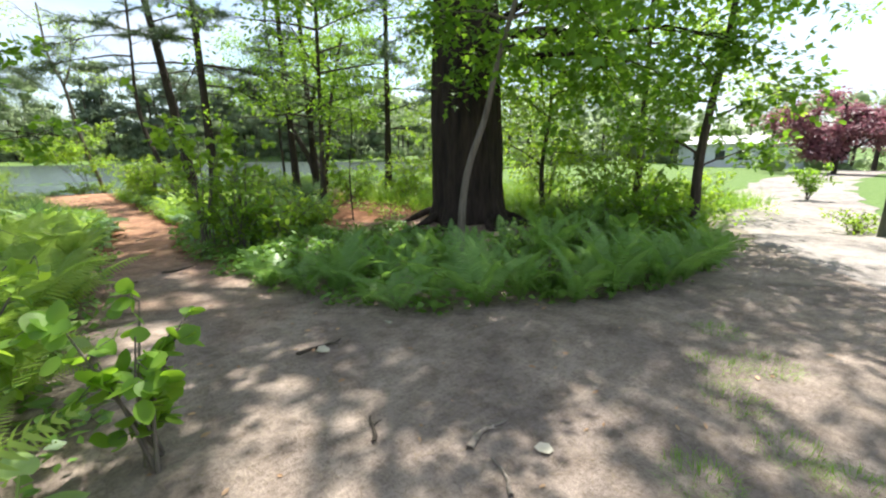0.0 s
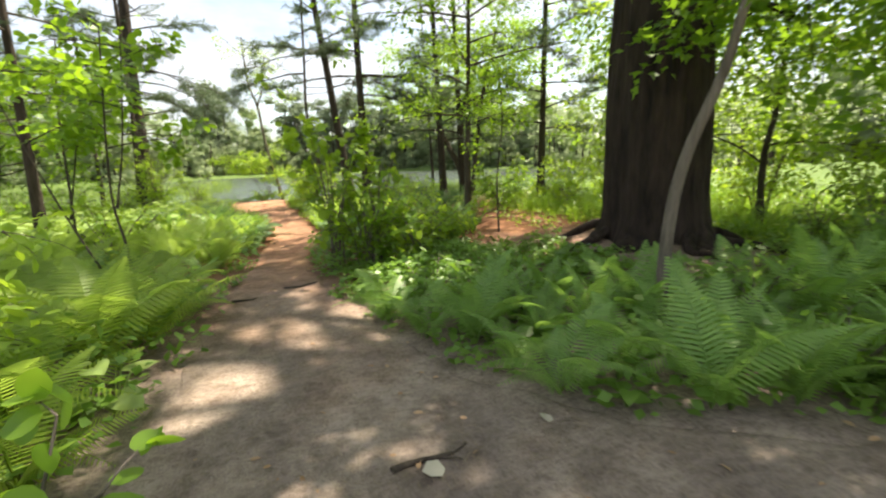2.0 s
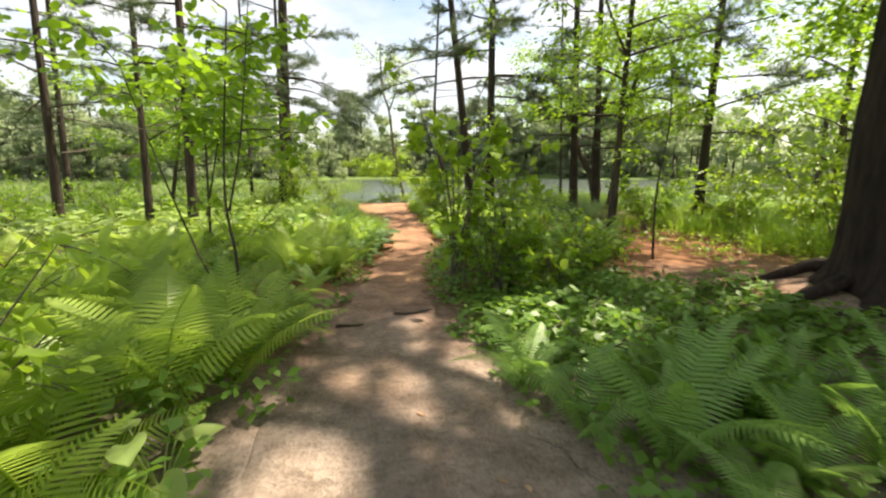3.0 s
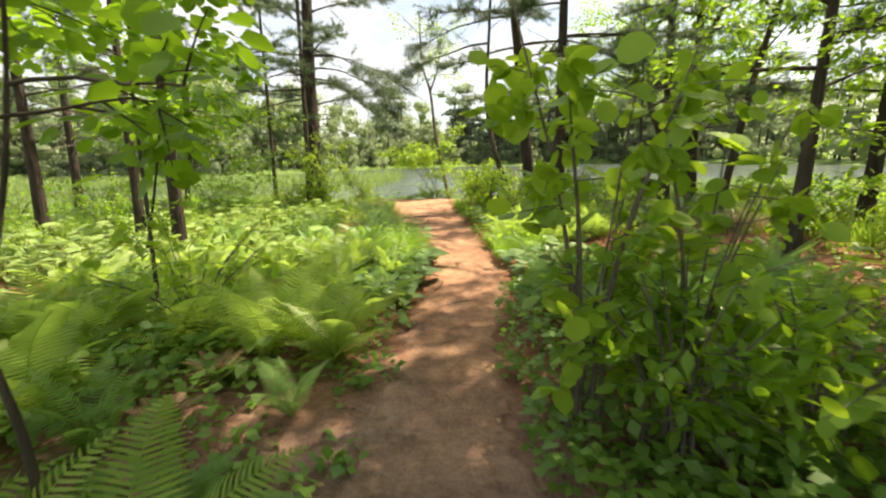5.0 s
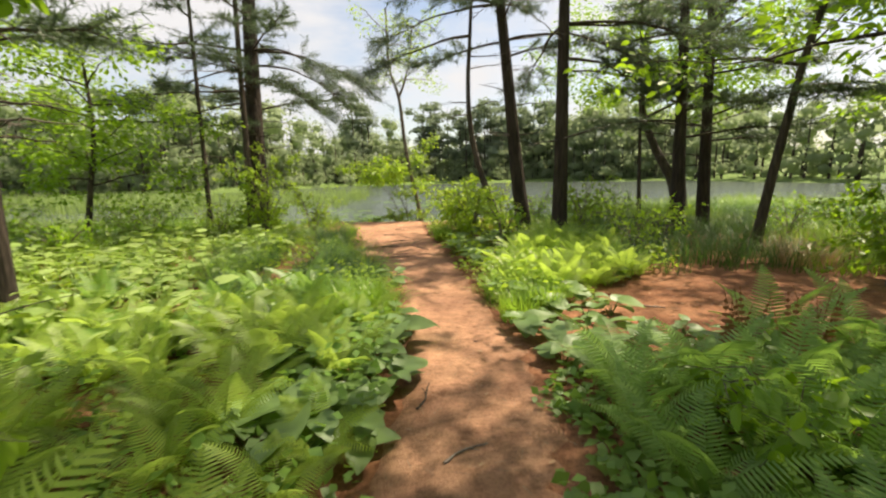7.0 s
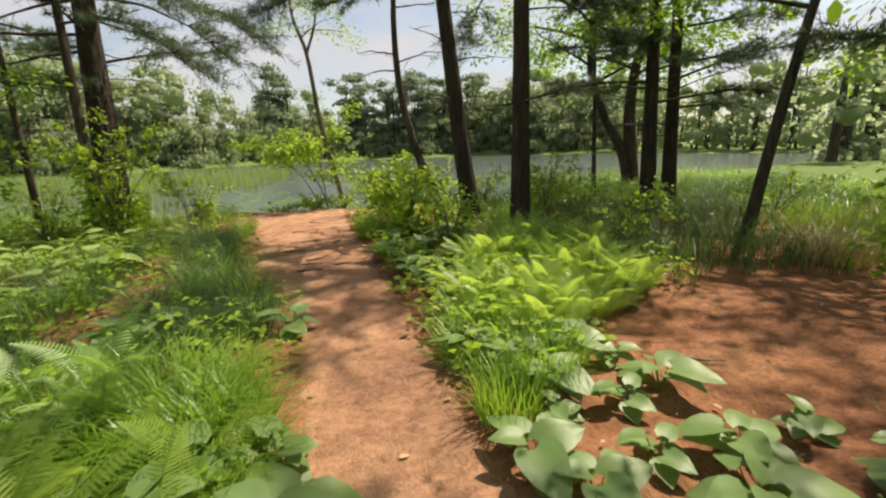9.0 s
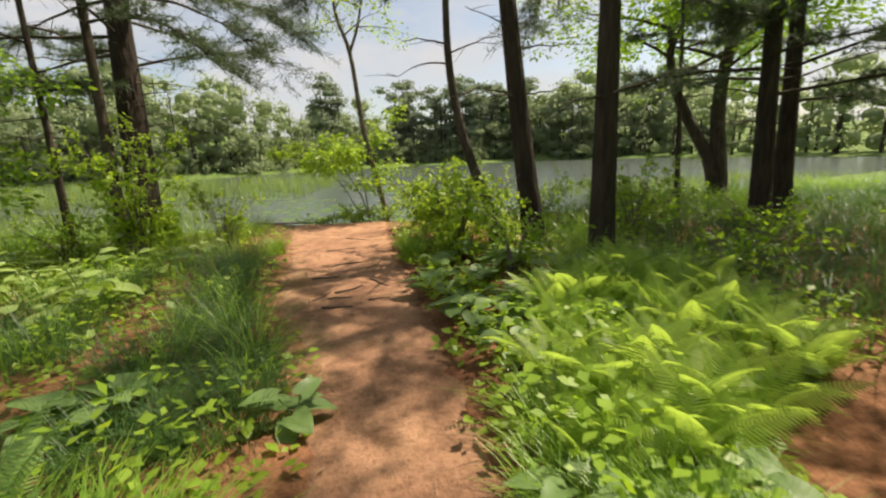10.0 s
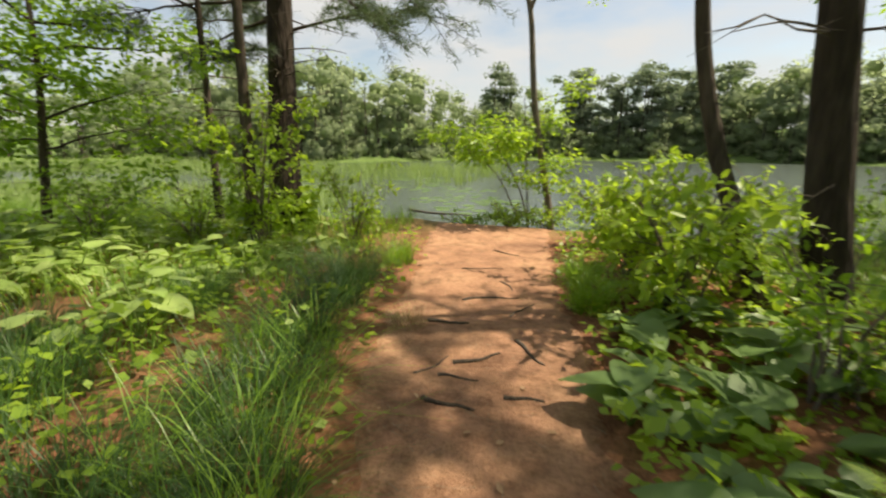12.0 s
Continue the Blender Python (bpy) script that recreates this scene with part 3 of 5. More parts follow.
def leafy_tree(name, x, y, stems, crown, leaf_mat, shape, size, bark, seed, label, limbs=8, per=34, spread=0.45, twigs=6, group="", category="tree", sides=8):
    """A broad-leaved tree or shrub. stems: lists of (points, r0, r1) from the base; crown: (lowest, highest, reach) of its limbs."""
    rng = np.random.default_rng(seed)
    t = thing(name, label, category, x, y, gz(x, y) - 0.04, group)
    wood, ends = [], []
    for pts, r0, r1 in stems:
        C = spline(pts, 26)
        put("trunk" if sides > 6 else "stem", mesh_of("stem", *tube(C, np.linspace(r0, r1, 26) + 0.25 * r0 * np.exp(-np.linspace(0, 1, 26) * 18), sides, 0.03, rng), bark), t)
        lo, hi, reach = crown
        for k in range(limbs):
            z = lo + (hi - lo) * (k + rng.uniform(0, 1)) / limbs
            s, f = at_height(C, z)
            ln = reach * rng.uniform(0.55, 1.1)
            az = k * 2.4 + rng.uniform(-0.5, 0.5)
            L = limb(rng, s, az, rng.uniform(0.05, 0.7), ln, 0.15, 8, 0.06)
            wood = [tube(L, np.linspace(max(r1 * 0.5, 0.004) + 0.006 * ln, 0.003, len(L)), 4)]
            ends.append(L[-1])
            for q in range(twigs):
                b = L[rng.integers(2, 8)]
                tw = limb(rng, b, az + rng.normal(0, 1.0), rng.normal(0.1, 0.5), ln * rng.uniform(0.2, 0.5), 0.15, 4)
                wood.append(tube(tw, np.linspace(0.005, 0.002, 4), 3))
                ends += [tw[-1], tw[2]]
            put("limb", mesh_of("limb", *join(wood), bark), t)
    E = np.array(ends)
    P, D = clusters(rng, E, spread * rng.uniform(0.6, 1.2, len(E)), per)
    put("crown", mesh_of("crown", *scatter(P, D, rng.uniform(*size, len(P)), shape, rng, 0.6), leaf_mat), t)
    return t


def old_tree():
    """The great old tree: furrowed trunk with root buttresses, spreading roots, leafy limbs."""
    rng = np.random.default_rng(5)
    x, y = 5.76, 1.58
    t = thing("old_tree", "massive dark furrowed trunk rising from ferns and bare roots", "tree", x, y, gz(x, y) - 0.1)
    u = np.linspace(0, 1, 60)
    C = spline([(0, 0, 0), (-0.03, 0.02, 1.2), (-0.1, 0.0, 3.5), (-0.1, 0.1, 7), (0.1, 0.2, 12)], 60)
    R = np.interp(u, [0, 0.1, 0.3, 0.6, 1], [0.65, 0.60, 0.575, 0.45, 0.16])

    def flare(a, f):
        z = f * 12
        but = 0.5 * np.exp(-z / 0.28) * (0.45 + 0.55 * np.cos(5 * a + 0.7 + 0.6 * np.sin(2 * a)))
        furrow = 0.018 * np.sin(17 * a + 1.4 * np.sin(1.7 * z)) + 0.014 * np.sin(29 * a - 2.0 * np.sin(1.1 * z + 1)) + 0.02 * np.sin(7 * a + 0.4 * z)
        return 1 + but + furrow
    put("trunk", mesh_of("old_trunk", *tube(C, R, 96, 0.0, rng, flare), BARK_OAK), t)
    for k in range(9):
        az = k * 0.7 + rng.uniform(-0.2, 0.2) + 2.2
        ln = rng.uniform(0.5, 1.25)
        L = np.array([(math.cos(az) * (0.5 + ln * v) + 0.12 * math.sin(5 * v + k), math.sin(az) * (0.5 + ln * v) + 0.12 * math.cos(4 * v + k), 0) for v in np.linspace(0, 1, 12)])
        L[:, 2] = hgt(x + L[:, 0], y + L[:, 1]) - (gz(x, y) - 0.1) + np.linspace(0.10, -0.03, 12) + 0.04 * np.sin(np.linspace(0, 6, 12) + k)
        put("root", mesh_of("root", *tube(L, np.linspace(0.085, 0.018, 12), 7, 0.05, rng), BARK_OAK), t)
    wood, ends = [], []
    lows = [(2.6, -2.0, 3.3, 0.1), (2.9, -1.1, 3.4, 0.12), (3.1, -0.4, 3.6, 0.1), (3.3, 0.3, 3.8, 0.1), (3.4, 1.0, 3.6, 0.1), (2.7, -1.6, 2.6, 0.0), (3.6, -2.6, 3.2, 0.2), (3.0, 0.0, 4.2, -0.05), (3.5, -1.3, 4.4, 0.15), (3.8, 2.2, 3.2, 0.25)]
    # The last five long limbs are added overhead to shade the path northwards.
    high = [(rng.uniform(4.8, 10.5), k * 2.4, rng.uniform(3.6, 6.2), rng.uniform(0.15, 0.55)) for k in range(30)] + [(rng.uniform(5.5, 9.0), 1.25 + 0.2 * k, rng.uniform(5.2, 7.6), rng.uniform(0.15, 0.45)) for k in range(5)]
    for z, az, ln, el in lows + high:
        s, f = at_height(C, z)
        L = limb(rng, s, az, el, ln, 0.14, 10, 0.06)
        wood = [tube(L, np.linspace(0.075, 0.01, 10), 6)]
        for q in range(13):
            b = L[rng.integers(3, 10)]
            tw = limb(rng, b, az + rng.normal(0, 0.9), rng.normal(-0.1, 0.45), rng.uniform(0.5, 1.3), 0.3, 5)
            wood.append(tube(tw, np.linspace(0.009, 0.002, 5), 3))
            ends += [tw[-1], tw[2], tw[3]]
        put("limb", mesh_of("old_limb", *join(wood), BARK_OAK), t)
    E = np.array(ends)
    P, D = clusters(rng, E, rng.uniform(0.25, 0.5, len(E)), 24)
    low = (P[:, 2] < 4.8) | (rng.uniform(0, 1, len(P)) < 0.38)
    P, D = P[low], D[low]
    near = P[:, 2] < 4.6
    put("crown", mesh_of("old_crown", *scatter(P[near], D[near], rng.uniform(0.09, 0.15, near.sum()), LOBED, rng, 0.5), LEAF_OAK), t)
    put("crown", mesh_of("old_high_crown", *scatter(P[~near], D[~near], rng.uniform(0.13, 0.21, (~near).sum()), DIAMOND, rng, 0.5), LEAF_OAK), t)


old_tree()
PINE = "straight brown-barked pine trunk among undergrowth by the pond"
pine(3.58, 10.38, 13, 0.138, (0.0, 0.1), 3.8, 28, 3.0, 11, PINE, 5, 0.9, 0.0, BARK_PINE, False, None, None, [(3.3, 0.5, 0.1, 2.3, 0.2), (3.7, 1.6, 0.1, 2.4, 0.3), (3.9, -0.3, 0.05, 2.2, 0.3)])
pine(3.32, 11.88, 13, 0.165, (-1.05, 0.2), 3.6, 30, 3.2, 12, PINE, 10, 1.0, 0.0, BARK_PINE, False, None, None, [(4.0, -0.6, 0.15, 2.6, 0.45), (4.6, 2.8, 0.1, 2.4, 0.3)])
pine(-3.13, 13.75, 14, 0.265, (0.37, 0.2), 2.7, 36, 3.4, 13, "thick pine trunk wrapped in bright green creeper", 12, 0.8, 0.0, BARK_PINE, 2.3, None, None, [(3.75, -0.2, 0.1, 1.7, 0.6), (4.15, -0.05, 0.1, 2.3, 0.55), (4.5, 0.1, 0.1, 2.7, 0.4), (4.3, -0.5, 0.1, 2.4, 0.45), (3.6, 3.3, 0.0, 2.8, 0.1), (4.1, 2.7, 0.05, 3.0, 0.15), (4.5, 3.7, 0.1, 3.0, 0.2), (3.3, 2.9, 0.0, 2.2, 0.1)])
pine(2.84, 11.75, 9, 0.075, (-0.9, 0.1), 4.6, 12, 1.7, 14, "slender dark pine trunk curving as it rises", 9, 0.7, 0.0, BARK_DARK, False, None, [(0, 0, 0), (-0.22, 0, 0.63), (-0.50, 0.05, 1.4), (-0.70, 0.1, 2.3), (-0.75, 0.1, 3.25), (-0.68, 0.1, 4.6), (-0.5, 0.1, 9)], [(4.2, 2.6, 0.1, 2.2, 0.25)])
pine(-2.87, 12.7, 10, 0.085, (0.15, 0.1), 3.2, 14, 1.8, 15, "slender dark trunk standing beside a thick pine", 8, 0.9, 0.0, BARK_DARK)
pine(-4.2, 13.5, 9, 0.06, (0.12, 0.0), 2.4, 18, 2.0, 16, "thin dark young pine at the water's edge", 7, 0.9, 0.0, BARK_DARK)
pine(6.45, 11.42, 12, 0.14, (-0.25, 0.2), 2.0, 32, 2.7, 17, PINE, 6, 0.8)
pine(7.48, 12.15, 12, 0.145, (-0.25, 0.15), 1.9, 34, 3.0, 18, PINE, 6, 1.05)
pine(6.9, 13.9, 8, 0.05, (-0.3, 0.2), 3.0, 14, 1.6, 19, "thin straight young pine among tall grass", 3, 0.9, 0.0, BARK_DARK)
pine(-2.85, 6.85, 10, 0.095, (0.3, 0.1), 2.6, 18, 2.2, 20, "slim pine with broken pale lower branches", 16, 0.9)
pine(-4.55, 8.3, 10, 0.085, (0.3, 0.1), 2.6, 18, 2.4, 21, PINE, 10, 0.7)
pine(-6.8, 8.7, 11, 0.11, (0.3, 0.1), 2.4, 22, 2.8, 22, PINE, 8, 0.5)
pine(-7.5, 5.0, 11, 0.13, (0.5, 0.1), 2.4, 24, 2.8, 23, PINE, 8, 0.5)
# Added pine, mostly out of view, placed to throw shade on litter and plants.
pine(8.3, 8.2, 11, 0.12, (0.2, 0.1), 2.0, 34, 3.2, 25, "added dark pine with low spreading boughs that shade the bare litter", 6, 1.0)
pine(-9.5, 12.5, 11, 0.12, (0.4, 0.1), 2.0, 30, 3.0, 24, PINE, 6, 0.65)

leafy_tree("leaning_tree", 6.72, 9.66, [([(0, 0, 0), (0.08, -0.06, 0.95), (0.2, -0.16, 2.2), (0.33, -0.26, 3.3), (0.7, -0.4, 5)], 0.085, 0.04)], (2.4, 5, 2.1), LEAF_OAK, OVAL, (0.08, 0.13), BARK_DARK, 31, "dark leaning trunk with bare lower branches in tall grass", 9, 26)
leafy_tree("twin_stem_tree", 8.8, 15.2, [([(0, 0, 0), (-0.23, 0.12, 1.06), (-0.66, 0.44, 2.1), (-0.98, 0.66, 3.3), (-0.95, 0.66, 5.4)], 0.16, 0.07), ([(0.05, 0, 0), (-0.05, 0.05, 1.2), (-0.1, 0.1, 2.3), (0.02, 0, 3.6), (0.6, -0.3, 5.6)], 0.21, 0.08)], (2.8, 5.6, 2.7), LEAF_SHRUB, OVAL, (0.09, 0.14), BARK_DARK, 32, "dark tree forking into curved stems near the water", 11, 38, 0.55)
leafy_tree("shore_tree", 1.12, 15.75, [([(0.02, 0, -0.6), (-0.1, 0, 0.55), (-0.48, 0, 2.5), (-0.65, 0.05, 4.1), (-0.9, 0.1, 5.0), (-0.95, 0.1, 6.6)], 0.075, 0.025), ([(-0.66, 0, 4.1), (-0.4, 0, 4.8), (-0.2, 0, 6.0)], 0.035, 0.015)], (4.4, 6.4, 1.2), LEAF_LIT, OVAL, (0.06, 0.10), BARK_GREY, 33, "slim pale leaning tree on the bank of the pond", 6, 8, 0.3)
leafy_tree("shore_shrub", 0.35, 15.55, [([(0.35, 0, 0), (0.1, 0, 0.9), (-0.4, 0, 1.8)], 0.02, 0.008), ([(0.3, 0, 0), (0.2, 0.1, 1.2), (0.1, 0.1, 2.5)], 0.018, 0.006), ([(0.25, 0, 0), (-0.3, 0.1, 1.1), (-1.0, 0.1, 1.7)], 0.015, 0.006)], (1.0, 2.5, 0.85), LEAF_LIT, OVAL, (0.07, 0.11), BARK_GREY, 34, "airy bright green shrub on the lip of the bank", 6, 15, 0.26, 5, "", "shrub", 6)
leafy_tree("young_tree", 8.05, -1.2, [([(0, 0, 0), (0.0, 0.04, 1.2), (0.05, -0.02, 2.2), (0.12, -0.1, 3.2), (0.4, -0.2, 6.6)], 0.085, 0.03)], (0.9, 6.6, 1.7), LEAF_OAK, ROUND, (0.07, 0.11), BARK_DARK, 35, "small dark tree at the edge of the gravel track", 17, 20, 0.34)
leafy_tree("bent_sapling", 3.88, -0.36, [([(-0.02, 0.02, 0), (0.0, 0.0, 0.85), (0.05, -0.05, 1.3), (0.17, -0.16, 1.8), (0.26, -0.24, 2.35), (0.5, -0.4, 3.3)], 0.045, 0.022)], (2.6, 3.2, 1.2), LEAF_OAK, LOBED, (0.08, 0.13), BARK_GREY, 36, "bent grey sapling growing in front of the old tree", 4, 16, 0.35)
leafy_tree("sapling", 0.0, 1.88, [([(0, 0, 0), (0.02, 0, 0.6), (-0.02, 0, 1.2), (0.08, 0.08, 2.5)], 0.017, 0.006), ([(0, 0, 0), (-0.2, -0.02, 0.5), (-0.45, 0, 1.2), (-0.75, 0.1, 2.1)], 0.012, 0.005), ([(0, 0, 1.0), (0.1, 0.1, 1.6), (0.22, 0.15, 2.6)], 0.010, 0.004)], (1.5, 2.5, 0.6), LEAF_SHRUB, ROUND, (0.06, 0.09), BARK_DARK, 37, "many-stemmed sapling with small round leaves beside the path", 5, 5, 0.2, 4, "", "sapling", 6)
leafy_tree("young_tree", 4.65, 5.05, [([(0, 0, 0), (0.02, 0, 1.2), (0.08, 0.05, 2.6), (0.15, 0, 6.2)], 0.08, 0.025)], (1.9, 6.2, 2.0), LEAF_SHRUB, OVAL, (0.07, 0.11), BARK_DARK, 38, "slim young tree rising from bare needle litter", 24, 20, 0.4)
leafy_tree("sapling", -1.3, 4.2, [([(0, 0, 0), (0.05, 0, 1.0), (0.1, 0, 2.0), (0.22, 0, 2.9)], 0.02, 0.007), ([(0, 0, 0.7), (0.15, 0.1, 1.5), (0.4, 0.1, 2.6)], 0.013, 0.005)], (1.6, 2.8, 0.75), LEAF_SHRUB, SOFT, (0.07, 0.11), BARK_DARK, 44, "tall slim sapling with broad round leaves among ferns", 6, 8, 0.3, 4, "", "sapling", 6)
leafy_tree("sapling", 4.9, 4.2, [([(0, 0, 0), (-0.03, 0, 1.0), (0.1, 0.05, 2.0), (0.0, 0, 2.9)], 0.02, 0.007)], (1.2, 2.9, 0.7), LEAF_SHRUB, OVAL, (0.06, 0.10), BARK_DARK, 39, "thin dark sapling on bare needle litter", 7, 8, 0.28, 4, "", "sapling", 6)
leafy_tree("broad_leaved_tree", -6.3, 12.3, [([(0, 0, 0), (0.25, 0, 1.2), (0.5, 0, 2.4), (0.45, 0.1, 3.9)], 0.07, 0.025)], (1.2, 3.9, 2.0), LEAF_SHRUB, OVAL, (0.08, 0.13), BARK_DARK, 40, "bushy green tree on the marshy bank", 16, 34, 0.5)
# Both trees behind the trunk get their sunlit look from the leaf colour.
leafy_tree("broad_leaved_tree", 9.3, 4.8, [([(0, 0, 0), (0.1, 0, 1.2), (0.0, 0, 2.5), (0.3, 0.1, 6.5)], 0.09, 0.03)], (0.7, 6.5, 2.4), LEAF_LIT, OVAL, (0.08, 0.13), BARK_DARK, 41, "young tree behind the old trunk, sunlight painted into its green", 15, 26, 0.5)
leafy_tree("broad_leaved_tree", 8.4, 2.0, [([(0, 0, 0), (-0.1, 0, 1.2), (0.1, 0, 2.5), (0.0, 0.1, 5.5)], 0.06, 0.02)], (0.6, 5.5, 1.9), LEAF_LIT, OVAL, (0.08, 0.12), BARK_DARK, 42, "young tree behind the old trunk, sunlight painted into its green", 14, 24, 0.45)
leafy_tree("broad_leaved_tree", 12.0, 8.5, [([(0, 0, 0), (0.1, 0, 1.5), (0.0, 0, 3.5), (0.3, 0.1, 7.5)], 0.12, 0.04)], (1.0, 7.5, 2.8), LEAF_SHRUB, OVAL, (0.10, 0.16), BARK_DARK, 43, "green broad-leaved tree at the edge of the meadow", 16, 24, 0.6)
leafy_tree("broad_leaved_tree", 10.3, 0.9, [([(0, 0, 0), (0.1, 0, 1.5), (0.0, 0, 3.5), (0.2, 0.1, 8)], 0.1, 0.03)], (2.2, 8, 2.6), LEAF_LIT, OVAL, (0.09, 0.14), BARK_DARK, 46, "leafy green tree shading the gravel track", 18, 34, 0.55)
leafy_tree("broad_leaved_tree", 13.2, -5.2, [([(0, 0, 0), (0.1, 0, 1.5), (0.0, 0.2, 3.5), (0.2, 0.1, 8)], 0.14, 0.04)], (3.2, 8, 3.4), LEAF_SHRUB, OVAL, (0.10, 0.15), BARK_DARK, 47, "leafy green tree spreading over the far side of the track", 16, 30, 0.6)
# ---- shrubs ----


def shrub(x, y, h, w, mat, shape, size, seed, label, stems=9, leaves=520, name="shrub", top=1.0, group=""):
    """A bush of arching stems, leafy to the ground or only from part of its height."""
    rng = np.random.default_rng(seed)
    t = thing(name, label, "shrub", x, y, gz(x, y) - 0.02, group)
    wood, P, D = [], [], []
    for k in range(stems):
        az, out = k * 2.4 + rng.uniform(-0.4, 0.4), w * rng.uniform(0.3, 1.0)
        hh = h * rng.uniform(0.65, 1.05)
        L = spline([(rng.normal(0, 0.06), rng.normal(0, 0.06), 0), (math.cos(az) * out * 0.35, math.sin(az) * out * 0.35, hh * 0.55), (math.cos(az) * out, math.sin(az) * out, hh)], 12)
        wood = [tube(L, np.linspace(0.011, 0.003, 12), 4)]
        for q in range(7):
            b = L[rng.integers(3, 12)]
            tw = limb(rng, b, az + rng.normal(0, 1.2), rng.normal(0.2, 0.4), w * rng.uniform(0.2, 0.6), 0.2, 5)
            wood.append(tube(tw, np.linspace(0.004, 0.0015, 5), 3))
            m = max(3, leaves // (stems * 7))
            v = rng.uniform(0.1, 1.05, m)[:, None]
            P.append(tw[0] + (tw[-1] - tw[0]) * v + rng.normal(0, 0.02, (m, 3)))
            d = np.tile(tw[-1] - tw[0], (m, 1)) / np.linalg.norm(tw[-1] - tw[0]) * 0.6 + rng.normal(0, 0.7, (m, 3))
            d[:, 2] -= 0.15
            D.append(d)
        put("stem", mesh_of("shrub_stem", *join(wood), BARK_GREY), t)
    P, D = np.concatenate(P), np.concatenate(D)
    P[:, 2] = np.maximum(P[:, 2], 0.06)
    put("foliage", mesh_of("shrub_foliage", *scatter(P, D, rng.uniform(*size, len(P)), shape, rng, 0.45), mat), t)
    return t


GREEN_BUSH = "leafy green bush at the edge of the path"
# between the fern bed and the path, and overhanging it
shrub(2.25, 2.5, 1.0, 0.62, LEAF_SHRUB, OVAL, (0.06, 0.10), 51, "dense dark green bush where path and ferns meet", 12, 900)
# The lit leaf colour here stands in for sun glowing through the leaves.
shrub(1.9, 2.68, 2.05, 0.56, LEAF_LIT, SOFT, (0.07, 0.11), 52, "tall hazel-like bush with round leaves overhanging the path", 9, 540)
shrub(2.45, 2.8, 1.6, 0.45, LEAF_LIT, SOFT, (0.07, 0.11), 71, "tall hazel-like bush with round leaves overhanging the path", 7, 240)
shrub(2.9, 2.6, 0.9, 0.7, LEAF_LIT, SOFT, (0.06, 0.10), 53, "low round-leaved bush beside the taller one", 10, 460)
shrub(3.4, 3.3, 0.85, 0.7, LEAF_LIT, OVAL, (0.06, 0.10), 54, GREEN_BUSH, 9, 520)
shrub(2.75, 4.5, 0.5, 0.5, LEAF_SHRUB, OVAL, (0.06, 0.11), 55, GREEN_BUSH, 9, 420)
# low growth among the ferns below the old tree
for k, (bx, by, bh, bw) in enumerate([(2.6, 0.9, 0.45, 0.4), (3.2, 0.3, 0.4, 0.4), (4.6, -0.5, 0.5, 0.4), (5.6, -0.7, 0.55, 0.45), (6.5, -1.0, 0.6, 0.5), (6.9, -0.2, 0.7, 0.5), (4.2, -1.3, 0.4, 0.35), (7.2, 0.6, 0.8, 0.5)]):
    shrub(bx, by, bh, bw, LEAF_COVER, OVAL, (0.05, 0.09), 110 + k, "low dark green bush growing among ferns", 8, 340)
# round the lookout
shrub(2.1, 11.4, 1.15, 0.85, LEAF_LIT, OVAL, (0.07, 0.12), 56, "bright green bush beside the sandy lookout", 14, 1300)
shrub(1.95, 12.6, 1.25, 0.8, LEAF_LIT, OVAL, (0.07, 0.12), 57, "bright green bush beside the sandy lookout", 14, 1300)
shrub(1.85, 13.8, 1.1, 0.7, LEAF_SHRUB, OVAL, (0.05, 0.09), 58, "bright green bush beside the sandy lookout", 12, 800)
shrub(2.75, 12.2, 1.1, 0.7, LEAF_LIT, OVAL, (0.05, 0.09), 59, "bright green bush growing under the pines", 12, 800)
shrub(2.55, 10.3, 0.85, 0.5, LEAF_SHRUB, OVAL, (0.05, 0.08), 60, "low bush at the foot of two pines", 9, 520)
shrub(4.1, 10.6, 1.2, 0.45, LEAF_LIT, OVAL, (0.05, 0.09), 61, "bright green bush growing under the pines", 8, 420)
shrub(-2.4, 12.3, 1.9, 0.85, LEAF_LIT, OVAL, (0.06, 0.10), 62, "bright green bush against the creeper-clad pine", 16, 1900)
shrub(-1.6, 13.2, 1.2, 0.6, LEAF_LIT, OVAL, (0.05, 0.09), 63, "bright green bush against the creeper-clad pine", 10, 700)
shrub(-3.3, 12.2, 1.0, 0.7, LEAF_LIT, OVAL, (0.05, 0.09), 64, "bright green bush on the marshy bank", 10, 700)
shrub(-4.6, 11.8, 0.9, 0.8, LEAF_SHRUB, OVAL, (0.05, 0.09), 65, "dark green bush on the marshy bank", 10, 700)
shrub(-5.6, 12.6, 1.1, 0.9, LEAF_SHRUB, OVAL, (0.05, 0.09), 66, "dark green bush on the marshy bank", 10, 700)
shrub(0.3, 15.35, 0.45, 0.5, LEAF_LIT, OVAL, (0.05, 0.09), 67, "low leafy growth on the lip of the bank", 10, 600)
shrub(-0.5, 15.5, 0.35, 0.5, LEAF_SHRUB, OVAL, (0.05, 0.09), 68, "low leafy growth on the lip of the bank", 9, 420)
shrub(0.95, 15.3, 0.5, 0.45, LEAF_LIT, OVAL, (0.05, 0.09), 69, "low leafy growth on the lip of the bank", 9, 420)
